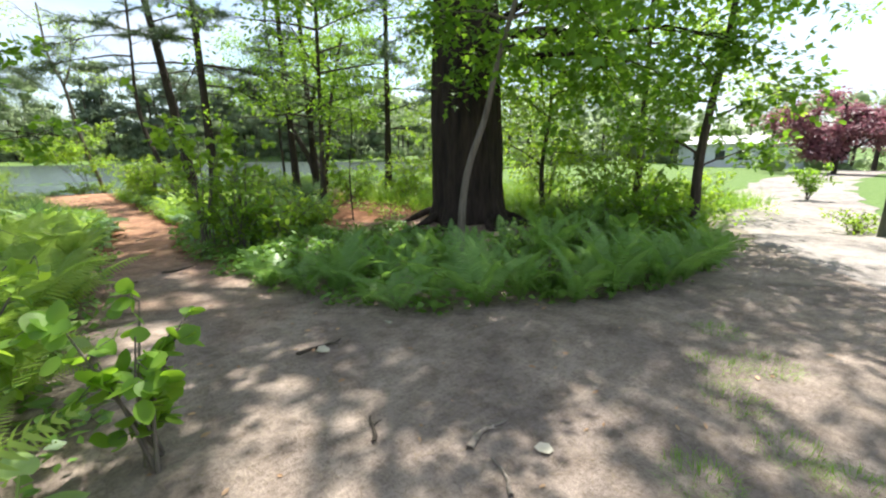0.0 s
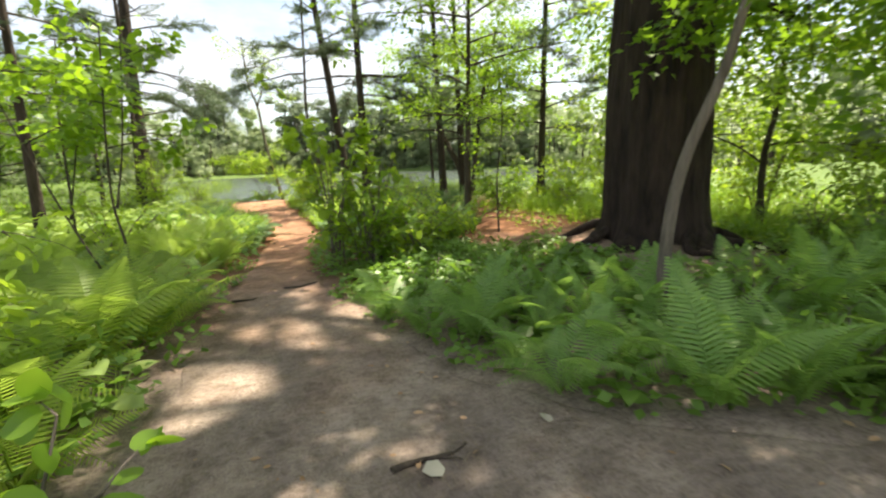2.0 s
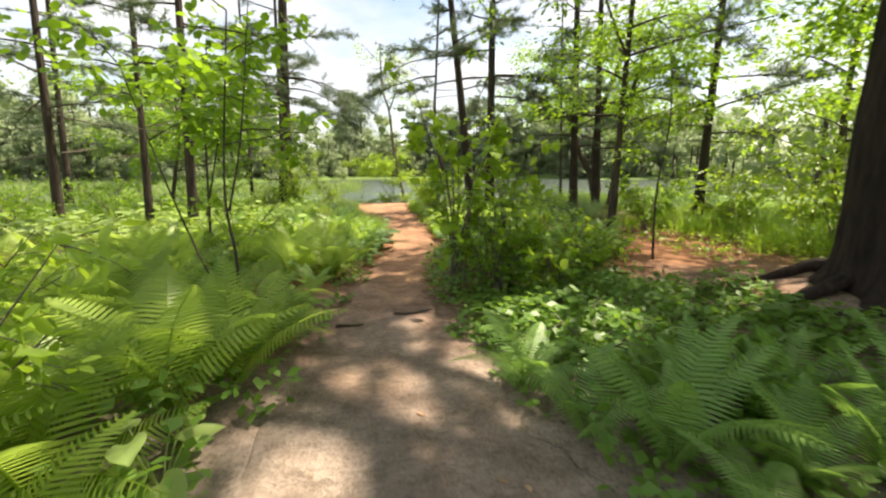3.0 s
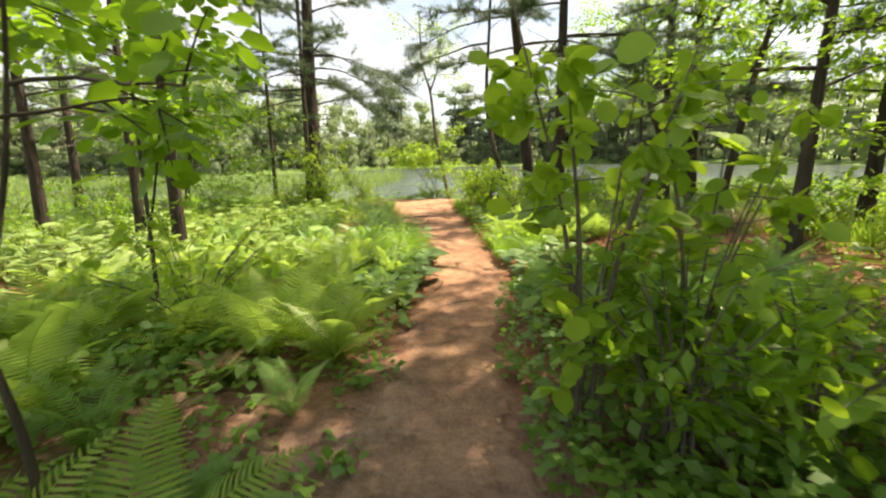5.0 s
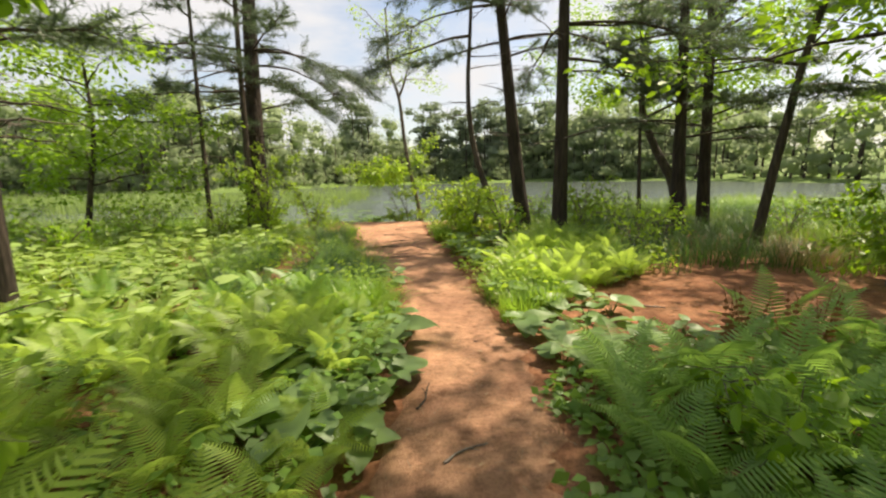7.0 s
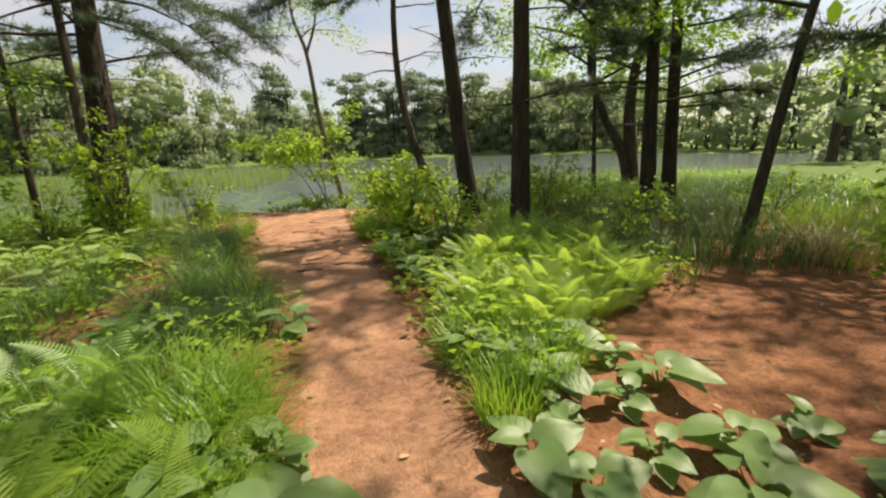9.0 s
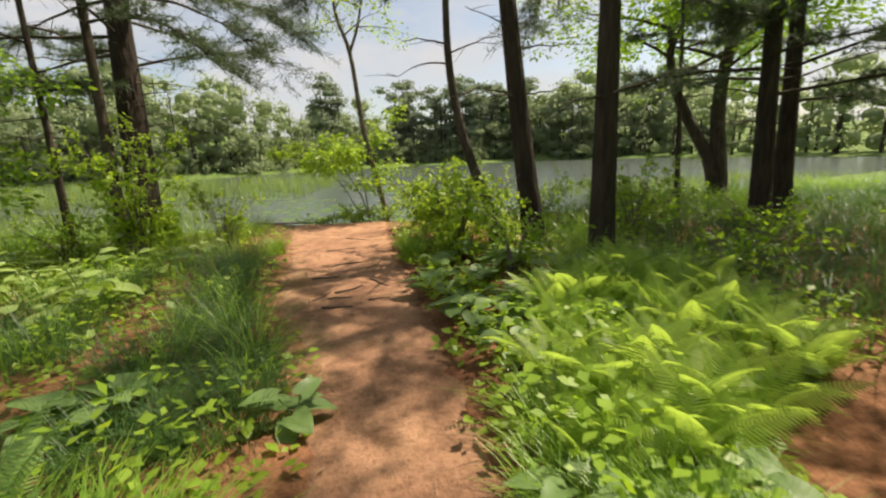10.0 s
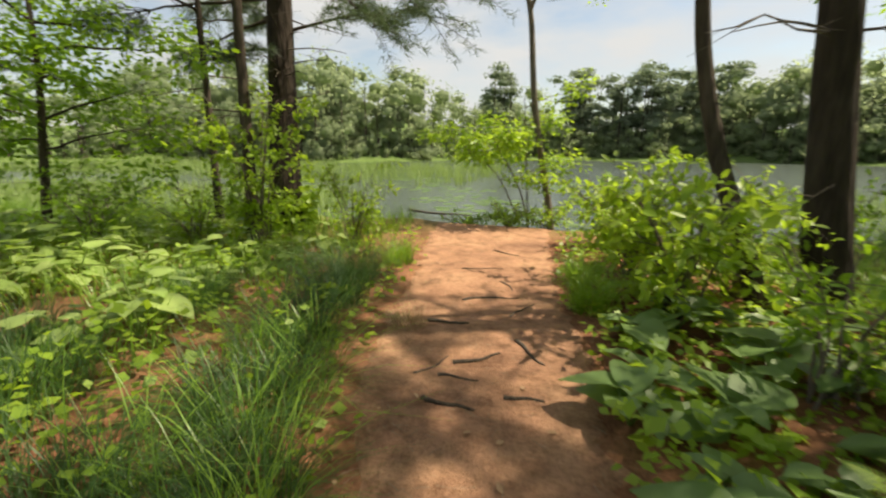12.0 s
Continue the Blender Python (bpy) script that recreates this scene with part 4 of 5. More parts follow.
for k, (bx, by, bh, bw) in enumerate([(4.6, 9.6, 0.7, 0.6), (5.4, 10.2, 0.8, 0.7), (4.4, 11.4, 0.9, 0.7), (5.4, 12.2, 1.0, 0.8), (7.8, 10.2, 0.9, 0.9), (8.9, 9.0, 1.0, 0.9), (3.9, 13.2, 1.0, 0.7), (5.6, 14.0, 1.0, 0.9)]):
    shrub(bx, by, bh, bw, LEAF_SHRUB, OVAL, (0.05, 0.09), 130 + k, "low dark green bush among tall grass under the pines", 9, 480)
for k, (bx, by, bh, bw) in enumerate([(-5.6, 8.8, 0.9, 0.8), (-6.8, 10.2, 1.1, 1.0), (-8.2, 9.0, 1.2, 1.1), (-7.6, 11.6, 1.0, 1.0), (-9.4, 10.6, 1.2, 1.2), (-5.4, 10.6, 0.8, 0.8), (-9.0, 7.0, 1.3, 1.2), (-6.0, 6.4, 1.0, 0.9), (-4.4, 3.6, 1.0, 0.9), (-4.0, 1.2, 1.1, 1.0), (-3.4, -1.2, 1.1, 1.0), (-6.4, 3.6, 1.3, 1.1)]):
    shrub(bx, by, bh, bw, LEAF_SHRUB, OVAL, (0.06, 0.11), 150 + k, "dark green bush among low plants under the pines", 10, 620)
# behind the old tree, and along the track; the lighter leaf colour carries painted sun
for k, (bx, by, bh, bw, bm) in enumerate([(7.8, 4.2, 2.0, 1.2, LEAF_LIT), (8.5, 0.6, 2.0, 1.1, LEAF_LIT), (7.4, -0.6, 1.1, 0.7, LEAF_SHRUB), (9.3, 2.6, 2.4, 1.3, LEAF_LIT), (6.9, -1.1, 0.8, 0.6, LEAF_SHRUB), (9.4, -0.5, 0.8, 0.8, LEAF_LIT), (10.6, 0.2, 0.9, 1.0, LEAF_LIT), (6.4, 7.2, 1.1, 0.9, LEAF_SHRUB), (8.0, 6.6, 1.4, 1.1, LEAF_LIT), (9.8, 7.0, 1.5, 1.2, LEAF_LIT), (12.5, 0.9, 0.9, 1.1, LEAF_LIT)]):
    shrub(bx, by, bh, bw, bm, OVAL, (0.07, 0.12), 80 + k, "green bush behind the old tree, its light leaves coloured as sunlit" if by > 0 else "green bush beside the gravel track", 13, 1300)
# beside the start of the path
shrub(0.82, -1.62, 0.85, 0.3, LEAF_SHRUB, SOFT, (0.07, 0.11), 100, "upright leafy sapling bush with round leaves", 5, 150)
shrub(0.15, -0.9, 0.9, 0.5, LEAF_LIT, OVAL, (0.07, 0.12), 101, "bright green bush at the start of the path", 9, 520)
shrub(-0.3, -0.1, 1.0, 0.55, LEAF_LIT, OVAL, (0.07, 0.12), 102, "bright green bush at the start of the path", 9, 560)
shrub(-0.5, -1.6, 1.0, 0.6, LEAF_LIT, OVAL, (0.07, 0.12), 103, "bright green bush at the start of the path", 9, 560)
shrub(-0.8, 3.9, 1.0, 0.7, LEAF_LIT, OVAL, (0.06, 0.11), 104, GREEN_BUSH, 10, 620)
shrub(-1.5, 1.2, 1.1, 0.8, LEAF_LIT, OVAL, (0.07, 0.12), 105, GREEN_BUSH, 10, 620)

# ---- ferns ----


def frond_mesh(name, length, width, arch, pairs, mat, teeth=True):
    """One frond: an arching rib with a row of tapered pinnae on each side."""
    u = np.linspace(0, 1, 14)
    C = np.stack([length * (u - 0.12 * arch * u ** 2), 0 * u, length * (arch * (0.75 * u - 0.85 * u ** 2))], -1)
    V, F = tube(C[[0, 2, 4, 6, 8, 10, 13]], np.linspace(0.006, 0.0015, 7), 3)
    parts = [(V, F)]
    for s in (-1, 1):
        for k in range(pairs):
            v = 0.10 + 0.89 * k / (pairs - 1)
            c = np.array([np.interp(v, u, C[:, i]) for i in range(3)])
            prof = math.sin(math.pi * min(1, (v ** 0.75))) ** 0.8 * (1 - 0.25 * v) + 0.06
            w = width * prof
            d = np.array([0.32, s, -0.18 - 0.1 * arch])
            d = d / np.linalg.norm(d)
            side = np.array([0.92, -s * 0.3, 0.02])
            b = 0.5 * 0.89 * length / pairs * 0.74
            parts.append((np.array([c - side * b * 0.7, c + side * b * 0.7, c + d * w * 0.55 + side * b * 0.85, c + d * w * 0.55 - side * b * 0.6, c + d * w + side * b * 0.35 + (0, 0, -0.1 * w), c + d * w + side * b * 0.1 + (0, 0, -0.1 * w)]), BLADE[1]))
    V, F = join(parts)
    return mesh_of(name, V, F, mat)


def fern(name, label, length, width, arch, count, mat, seed, upright):
    rng = np.random.default_rng(seed)
    t = thing(name, label, "fern", 0, 0, -50, "ferns")
    kinds = [frond_mesh("frond", length * s, width * s, arch * a, 28, mat) for s, a in ((1.0, 1.0), (0.85, 1.25), (0.92, 0.75))]
    for k in range(count):
        az = k * 360 / count + rng.uniform(-16, 16)
        f = rng.uniform(0.8, 1.1)
        put("frond", kinds[k % 3], t, pose(0, 0, 0.02, rng.uniform(-14, 14), -rng.uniform(upright - 14, upright + 14), az) @ Matrix.Diagonal((f, f, f, 1)))
    return t


def on_path(x, y, gap=0.0):
    if y < 0.6:
        return np.interp(y, CLEAR_Y, CLEAR_L) - gap < x < np.interp(y, CLEAR_Y, CLEAR_R) + gap
    return np.interp(y, EDGE_Y, EDGE_L) - gap < x < np.interp(y, EDGE_Y, EDGE_R) + gap


def bare(x, y):
    """Open litter without plants: round the old tree, the clearing on the far side, a patch by the bank."""
    return ((x - 4.65) / 1.75) ** 2 + ((y - 7.05) / 1.1) ** 2 < 1 or ((x - 4.9) / 1.1) ** 2 + ((y - 3.3) / 1.0) ** 2 < 1 or ((x + 2.6) / 0.5) ** 2 + ((y - 9.9) / 0.7) ** 2 < 1


TRUNKS = [(5.76, 1.58, 1.35), (3.58, 10.38, 0.3), (3.32, 11.88, 0.3), (2.84, 11.75, 0.2), (-3.13, 13.75, 0.4), (-2.87, 12.7, 0.25)]


def spread_out(rng, box, count, gap, path_gap=0.1, extra=None):
    """Spots in a box, apart from one another and off the path and bare places."""
    out, tries = [], 0
    while len(out) < count and tries < count * 60:
        tries += 1
        x, y = rng.uniform(box[0], box[1]), rng.uniform(box[2], box[3])
        if on_path(x, y, path_gap) or bare(x, y) or y > shore(x) - 0.3 or any((x - a) ** 2 + (y - b) ** 2 < r * r for a, b, r in TRUNKS) or any((x - a) ** 2 + (y - b) ** 2 < gap * gap for a, b in out) or (extra and not extra(x, y)):
            continue
        out.append((x, y))
    return out


def plant_all(kinds, spots, rng, lo=0.8, hi=1.2, tilt=6):
    for k, (x, y) in enumerate(spots):
        s = rng.uniform(lo, hi)
        copy_thing(kinds[k % len(kinds)], pose(x, y, gz(x, y) - 0.01, rng.uniform(-tilt, tilt), rng.uniform(-tilt, tilt), rng.uniform(0, 360)) @ Matrix.Diagonal((s, s, s, 1)))


def retire(kinds):
    """Takes the patterns away once their copies stand."""
    for t in kinds:
        for o in (*t.children_recursive, t):
            bpy.data.objects.remove(o)


def fern_beds():
    rng = np.random.default_rng(7)
    dark = [fern("fern", "green ostrich fern with arching fronds on the forest floor", 0.88, 0.165, 0.75, 9, FERN_DARK, 1, 48), fern("fern", "green ostrich fern with arching fronds on the forest floor", 0.74, 0.15, 0.95, 8, FERN_DARK, 2, 40), fern("fern", "green ostrich fern with arching fronds on the forest floor", 0.98, 0.17, 0.65, 8, FERN_DARK, 3, 58)]
    light = [fern("fern", "green fern with feathery fronds, sunlight painted into its colour", 0.86, 0.18, 0.7, 9, FERN_SUNLIT, 4, 50), fern("fern", "green fern with feathery fronds, sunlight painted into its colour", 0.70, 0.165, 0.9, 8, FERN_SUNLIT, 5, 38)]

    def front(x, y):
        e = np.interp(x, [1.6, 2.07, 2.4, 2.75, 3.14, 4.34, 6.0, 7.1], [1.9, 0.3, -0.35, -0.9, -1.42, -2.0, -2.12, -2.1])
        return 0.0 < y - e < 1.85 and x > 2.0 and not (x < 2.8 and y > 0.9)
    plant_all(dark, spread_out(rng, (1.9, 7.4, -2.2, 3.4), 90, 0.35, 0.0, front), rng, 0.62, 1.0)
    plant_all(light, spread_out(rng, (-2.8, 0.6, 0.2, 4.6), 66, 0.36, 0.26, lambda x, y: not (x > -0.9 and 1.9 < y < 3.5) and y < 3.6), rng)
    plant_all(light, spread_out(rng, (-2.8, 0.6, 3.5, 4.8), 26, 0.32, 0.26), rng, 0.55, 0.85)
    plant_all(dark, spread_out(rng, (-0.9, 0.5, 2.0, 3.4), 5, 0.4, 0.3), rng, 0.4, 0.6)
    plant_all(light, spread_out(rng, (-2.8, 0.6, 4.6, 6.6), 44, 0.3, 0.26), rng, 0.55, 0.85)
    plant_all(light, spread_out(rng, (-2.2, 0.45, -3.0, 0.2), 30, 0.36, 0.3), rng)
    plant_all(dark, spread_out(rng, (2.0, 4.6, 3.4, 5.4), 34, 0.34, 0.3), rng, 0.6, 0.9)
    plant_all(light, spread_out(rng, (1.8, 4.0, 7.4, 9.7), 60, 0.23, 0.1, lambda x, y: x > 1.85 + 0.36 * (y - 7.4)), rng, 0.5, 0.75)
    plant_all(dark, spread_out(rng, (-2.4, 0.1, 6.5, 7.6), 12, 0.42, 0.4), rng, 0.5, 0.75)
    retire(dark + light)


# ---- broad-leaved plants ----


def broad_leaf(name, length, width, stalk, mat, seed, lobes=0.0):
    """A large soft leaf, folded along its rib and waved at its rim, on a stalk."""
    rng = np.random.default_rng(seed)
    n, m = 7, 5
    u, v = np.linspace(0, 1, n), np.linspace(-1, 1, m)
    prof = np.sin(np.pi * np.clip(u * 0.93 + 0.07, 0, 1) ** 0.72) ** 0.75
    prof[-1] = 0.03
    wave = 0.05 * np.sin(7 * u[:, None] + 3 * np.abs(v)[None] + rng.uniform(0, 6)) * np.abs(v)[None]
    rim = 1 + lobes * np.sin(11 * u)[:, None] * (np.abs(v) > 0.9)[None]
    Y = v[None] * prof[:, None] * width * 0.5 * rim
    X = np.repeat(u[:, None], m, 1) * length - 0.18 * length * (np.abs(v)[None] ** 1.5) * (1 - u[:, None])
    Z = (0.16 * np.abs(v)[None] * prof[:, None] + wave - 0.35 * (u[:, None] ** 2)) * length * 0.6
    blade = np.stack([X, Y, Z], -1).reshape(-1, 3)
    C = spline([(-stalk * 0.55, 0, -stalk), (-stalk * 0.3, 0, -stalk * 0.45), (0, 0, 0)], 7)
    V, F = join([(blade, grid_faces(n, m)), tube(C, np.linspace(0.006, 0.004, 7), 4)])
    V = V + (stalk * 0.55, 0, stalk)
    return mesh_of(name, V, F, mat)


def broad_plant(label, size, stalk, count, mat, seed, lobes=0.0):
    rng = np.random.default_rng(seed)
    t = thing("broad_leaved_plant", label, "plant", 0, 0, -50, "broad-leaved plants")
    kinds = [broad_leaf("leaf", size * s, size * s * w, stalk * h, mat, seed + i, lobes) for i, (s, w, h) in enumerate(((1.0, 0.85, 1.0), (0.8, 0.8, 1.3), (0.9, 0.95, 0.7)))]
    for k in range(count):
        f = rng.uniform(0.75, 1.15)
        put("leaf", kinds[k % 3], t, pose(0, 0, 0, rng.uniform(-18, 18), rng.uniform(-22, 12), k * 360 / count + rng.uniform(-25, 25)) @ Matrix.Diagonal((f, f, f, 1)))
    return t


def carpet(kinds, spots, rng):
    """The same plants further off, grown together into one carpet."""
    parts = []
    for k, (x, y) in enumerate(spots):
        t = kinds[k % len(kinds)]
        s = rng.uniform(0.9, 1.5)
        m = pose(x, y, gz(x, y) - 0.01, 0, 0, rng.uniform(0, 360)) @ Matrix.Diagonal((s, s, s, 1))
        for o in t.children:
            me, w = o.data, np.array(m @ o.matrix_basis)
            V = np.empty(len(me.vertices) * 3)
            me.vertices.foreach_get("co", V)
            F = np.empty(len(me.polygons) * 4, int)
            me.loops.foreach_get("vertex_index", F)
            parts.append((V.reshape(-1, 3) @ w[:3, :3].T + w[:3, 3], F.reshape(-1, 4)))
    tagged(put("leaf_carpet", mesh_of("leaf_carpet", *join(parts), LEAF_CARPET)), "wide carpet of sunlit round leaves under the pines", "ground cover", kind="stuff")


def broad_beds():
    rng = np.random.default_rng(8)
    big = [broad_plant("low plant with large rounded grey-green leaves", 0.25, 0.17, 7, LEAF_BROAD, 1), broad_plant("low plant with large rounded grey-green leaves", 0.20, 0.13, 8, LEAF_BROAD, 2, 0.06)]
    small = [broad_plant("low sunlit plant with soft round leaves", 0.14, 0.16, 9, LEAF_COVER, 3), broad_plant("low sunlit plant with soft round leaves", 0.16, 0.2, 8, LEAF_CARPET, 4)]
    plant_all(small, spread_out(rng, (-2.4, -0.4, 5.8, 6.9), 30, 0.27, 0.2), rng, 0.9, 1.5)
    carpet(small, spread_out(rng, (-8.5, -1.5, 5.4, 12.6), 340, 0.26, 0.2), rng)
    plant_all(big, spread_out(rng, (0.1, 1.0, 4.7, 6.5), 18, 0.24, 0.04), rng, 0.8, 1.15)
    plant_all(big, spread_out(rng, (1.75, 3.6, 5.6, 8.2), 26, 0.28, 0.08), rng, 0.6, 0.95)
    plant_all(big, spread_out(rng, (1.5, 3.0, 8.4, 11.2), 24, 0.28, 0.08), rng, 0.7, 1.2)
    plant_all(big, [(-0.5, 8.1), (0.72, 8.08), (-0.3, 8.2)], rng, 0.8, 1.0)
    plant_all(small[:1], spread_out(rng, (2.0, 7.0, -2.0, 2.4), 70, 0.28, 0.06), rng, 0.6, 1.0)
    plant_all(small[:1], spread_out(rng, (2.0, 4.2, 2.2, 5.2), 16, 0.3, 0.08), rng, 0.6, 0.9)
    plant_all(small, spread_out(rng, (-1.8, 0.6, -2.6, 4.2), 34, 0.3, 0.1), rng, 0.7, 1.1)
    retire(big + small)


# ---- grasses ----


def blades(rng, n, spread_r, length, bend, width):
    """Curved grass blades round the origin."""
    a, r = rng.uniform(0, 6.28, n), spread_r * np.sqrt(rng.uniform(0, 1, n))
    base = np.stack([np.cos(a) * r, np.sin(a) * r, -0.02 + 0 * a], -1)
    az = a + rng.normal(0, 0.9, n)
    L, B = rng.uniform(*length, n), rng.uniform(*bend, n)
    d = np.stack([np.cos(az), np.sin(az), 0 * az], -1)
    s = np.stack([-np.sin(az), np.cos(az), 0 * az], -1)
    rows = []
    for u in (0, 0.35, 0.7, 1.0):
        c = base + d * (L * B * u ** 1.8)[:, None] + np.array([0, 0, 1.0]) * (L * (u - 0.45 * B * u ** 2.2))[:, None]
        w = width * (1 - 0.93 * u ** 1.5)
        rows += [c - s * w, c + s * w]
    V = np.stack(rows, 1)
    F = np.array([(0, 1, 3, 2), (2, 3, 5, 4), (4, 5, 7, 6)])
    return V.reshape(-1, 3), (F[None] + (np.arange(n) * 8)[:, None, None]).reshape(-1, 4)


def tuft(x, y, n, r, length, bend, mat, seed, label, width=0.004, name="grass_tuft"):
    rng = np.random.default_rng(seed)
    V, F = blades(rng, n, r, length, bend, width)
    V[:, 2] += hgt(x + V[:, 0] * 0.6, y + V[:, 1] * 0.6) - gz(x, y)
    ob = put(name, mesh_of("grass_tuft", V, F, mat), None, pose(x, y, gz(x, y)))
    return tagged(ob, label, "grass", kind="stuff")


def meadow(name, label, spots, n, r, length, bend, mat, seed, width=0.005):
    """Many tufts as one growth."""
    rng = np.random.default_rng(seed)
    parts = []
    for x, y in spots:
        V, F = blades(rng, n, r, length, bend, width)
        parts.append((V + (x, y, gz(x, y)), F))
    return tagged(put(name, mesh_of(name, *join(parts), mat)), label, "grass", kind="stuff")


def grasses():
    rng = np.random.default_rng(9)
    tuft(0.62, 6.6, 420, 0.24, (0.22, 0.42), (0.4, 1.1), GRASS, 3, "arching clump of bright green grass beside the path", 0.006)
    tuft(0.3, 6.95, 900, 0.36, (0.3, 0.52), (0.4, 1.1), GRASS, 1, "arching clump of bright green grass beside the path", 0.006)
    tuft(-0.25, 7.0, 700, 0.36, (0.3, 0.5), (0.4, 1.1), GRASS, 2, "arching clump of bright green grass beside the path", 0.006)
    for k, (x, y, h) in enumerate([(0.1, 9.0, 0.4), (-0.25, 9.5, 0.55), (-0.5, 10.3, 0.6), (-0.65, 11.1, 0.62), (-0.85, 11.75, 0.62), (-0.4, 8.7, 0.55), (0.32, 8.05, 0.42), (0.3, 8.5, 0.38), (-0.1, 7.95, 0.46), (-1.35, 9.2, 0.55), (-1.6, 10.5, 0.5), (-1.5, 8.4, 0.5), (-1.0, 7.7, 0.5), (-2.2, 9.6, 0.5)]):
        tuft(x, y, 520, 0.26, (h * 0.5, h * 1.2), (0.45, 1.35), GRASS_SHADED, 10 + k, "tall grass clump at the path's edge, shade painted into its green", 0.0028)
    for k, (x, y, h) in enumerate([(1.5, 11.5, 0.45), (1.45, 12.2, 0.4), (-0.6, 12.4, 0.4), (2.35, 6.95, 0.45), (2.0, 6.7, 0.4), (0.55, 6.9, 0.4)]):
        tuft(x, y, 260, 0.17, (h * 0.6, h * 1.1), (0.2, 0.8), GRASS, 30 + k, "small green grass clump at the path's edge")
    for k, (x, y, h) in enumerate([(2.02, 7.3, 0.36), (2.3, 7.05, 0.4), (2.1, 7.75, 0.42), (2.5, 7.6, 0.42), (3.0, 9.3, 0.6), (3.4, 9.0, 0.55), (3.1, 9.8, 0.6), (2.75, 8.9, 0.5), (3.7, 9.5, 0.6)]):
        tuft(x, y, 340, 0.24, (h * 0.6, h * 1.15), (0.4, 1.1), GRASS, 90 + k, "loose bright green grass among ferns and broad leaves", 0.0045)
    for k, (x, y) in enumerate([(-0.3, 8.9), (0.2, 9.0), (-0.1, 9.3), (-0.1, 9.75), (-0.35, 10.2), (-0.7, 10.0), (0.35, 8.6)]):
        tuft(x, y, 44, 0.16, (0.4, 0.75), (0.4, 1.2), GRASS, 70 + k, "long pale grass blades arching out of a dark clump", 0.004)
    tuft(0.14, 10.8, 160, 0.13, (0.1, 0.24), (0.3, 1.0), GRASS_DRY, 40, "short yellowed grass clump on the path", 0.003)
    for k, (x, y) in enumerate([(3.44, -3.15), (4.0, -3.17), (2.62, -3.27), (3.19, -3.45), (3.74, -2.95), (4.39, -2.76), (3.1, -3.7)]):
        tuft(x, y, 360, 0.16, (0.04, 0.12), (0.2, 1.0), GRASS, 50 + k, "short green grass tuft in the bare clearing", 0.0028)
    tuft(6.4, 8.35, 380, 0.35, (0.35, 0.6), (0.3, 1.0), GRASS_DRY, 60, "bleached dry grass clump at the edge of the litter")
    spots = list(spread_out(rng, (3.6, 13.5, 7.8, 17.0), 330, 0.34, 0.3))
    # Patches of shaded and lit grass are set by colour, in waves over x and y.
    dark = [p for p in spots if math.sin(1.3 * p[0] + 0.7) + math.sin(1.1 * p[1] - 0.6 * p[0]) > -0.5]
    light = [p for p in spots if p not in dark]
    meadow("tall_grass", "tall grass between the pines and the pond, coloured as shaded", dark, 64, 0.34, (0.28, 0.72), (0.35, 1.1), GRASS_SHADED, 61)
    meadow("tall_grass", "tall grass between the pines and the pond, coloured as sunlit", light, 64, 0.34, (0.28, 0.72), (0.35, 1.1), GRASS, 64)
    meadow("meadow_grass", "sunlit grass behind the old tree", spread_out(rng, (7.0, 15.0, -0.4, 8.0), 240, 0.4, 0.3), 70, 0.32, (0.3, 0.7), (0.2, 0.8), GRASS, 62, 0.007)
    meadow("bank_grass", "grass along the marshy bank", spread_out(rng, (-13.0, -1.4, 8.0, 15.4), 230, 0.45, 0.2), 70, 0.32, (0.2, 0.5), (0.2, 0.8), GRASS, 63, 0.006)
    V = []
    for y0, y1, x0, x1, n, h in ((11, 27, -30, -6.8, 420, 1.2), (34, 60, -60, -5, 620, 1.7), (19, 34, 9, 26, 150, 1.1)):
        for k in range(n):
            x, y = rng.uniform(x0, x1), rng.uniform(y0, y1)
            if y < shore(x) + 0.4:
                continue
            B, F = blades(rng, 18, 0.7, (h * 0.6, h * 1.15), (0.05, 0.35), 0.022)
            V.append((B * (1, 1, 1) + (x, y, WATER_Z - 0.25), F))
    tagged(put("reed_bed", mesh_of("reed_bed", *join(V), REED)), "pale green reeds standing in the shallow pond", "reeds", kind="stuff")
    P = np.stack([rng.uniform(-14, 8, 1100), rng.uniform(17, 44, 1100), np.full(1100, WATER_Z + 0.012)], -1)
    P = P[np.sin(P[:, 0] * 0.6 + P[:, 1] * 0.35) + 0.6 * np.sin(P[:, 1] * 0.8) > 0.1]
    D = np.stack([rng.normal(0, 1, len(P)), rng.normal(0, 1, len(P)), np.zeros(len(P))], -1)
    tagged(put("lily_pads", mesh_of("lily_pads", *scatter(P, D, rng.uniform(0.25, 0.65, len(P)), (ROUND[0] * (1.2, 1, 0.05), ROUND[1]), rng, 0.0), LEAF_BROAD)), "floating water-lily leaves on the pond", "water lily", kind="stuff")


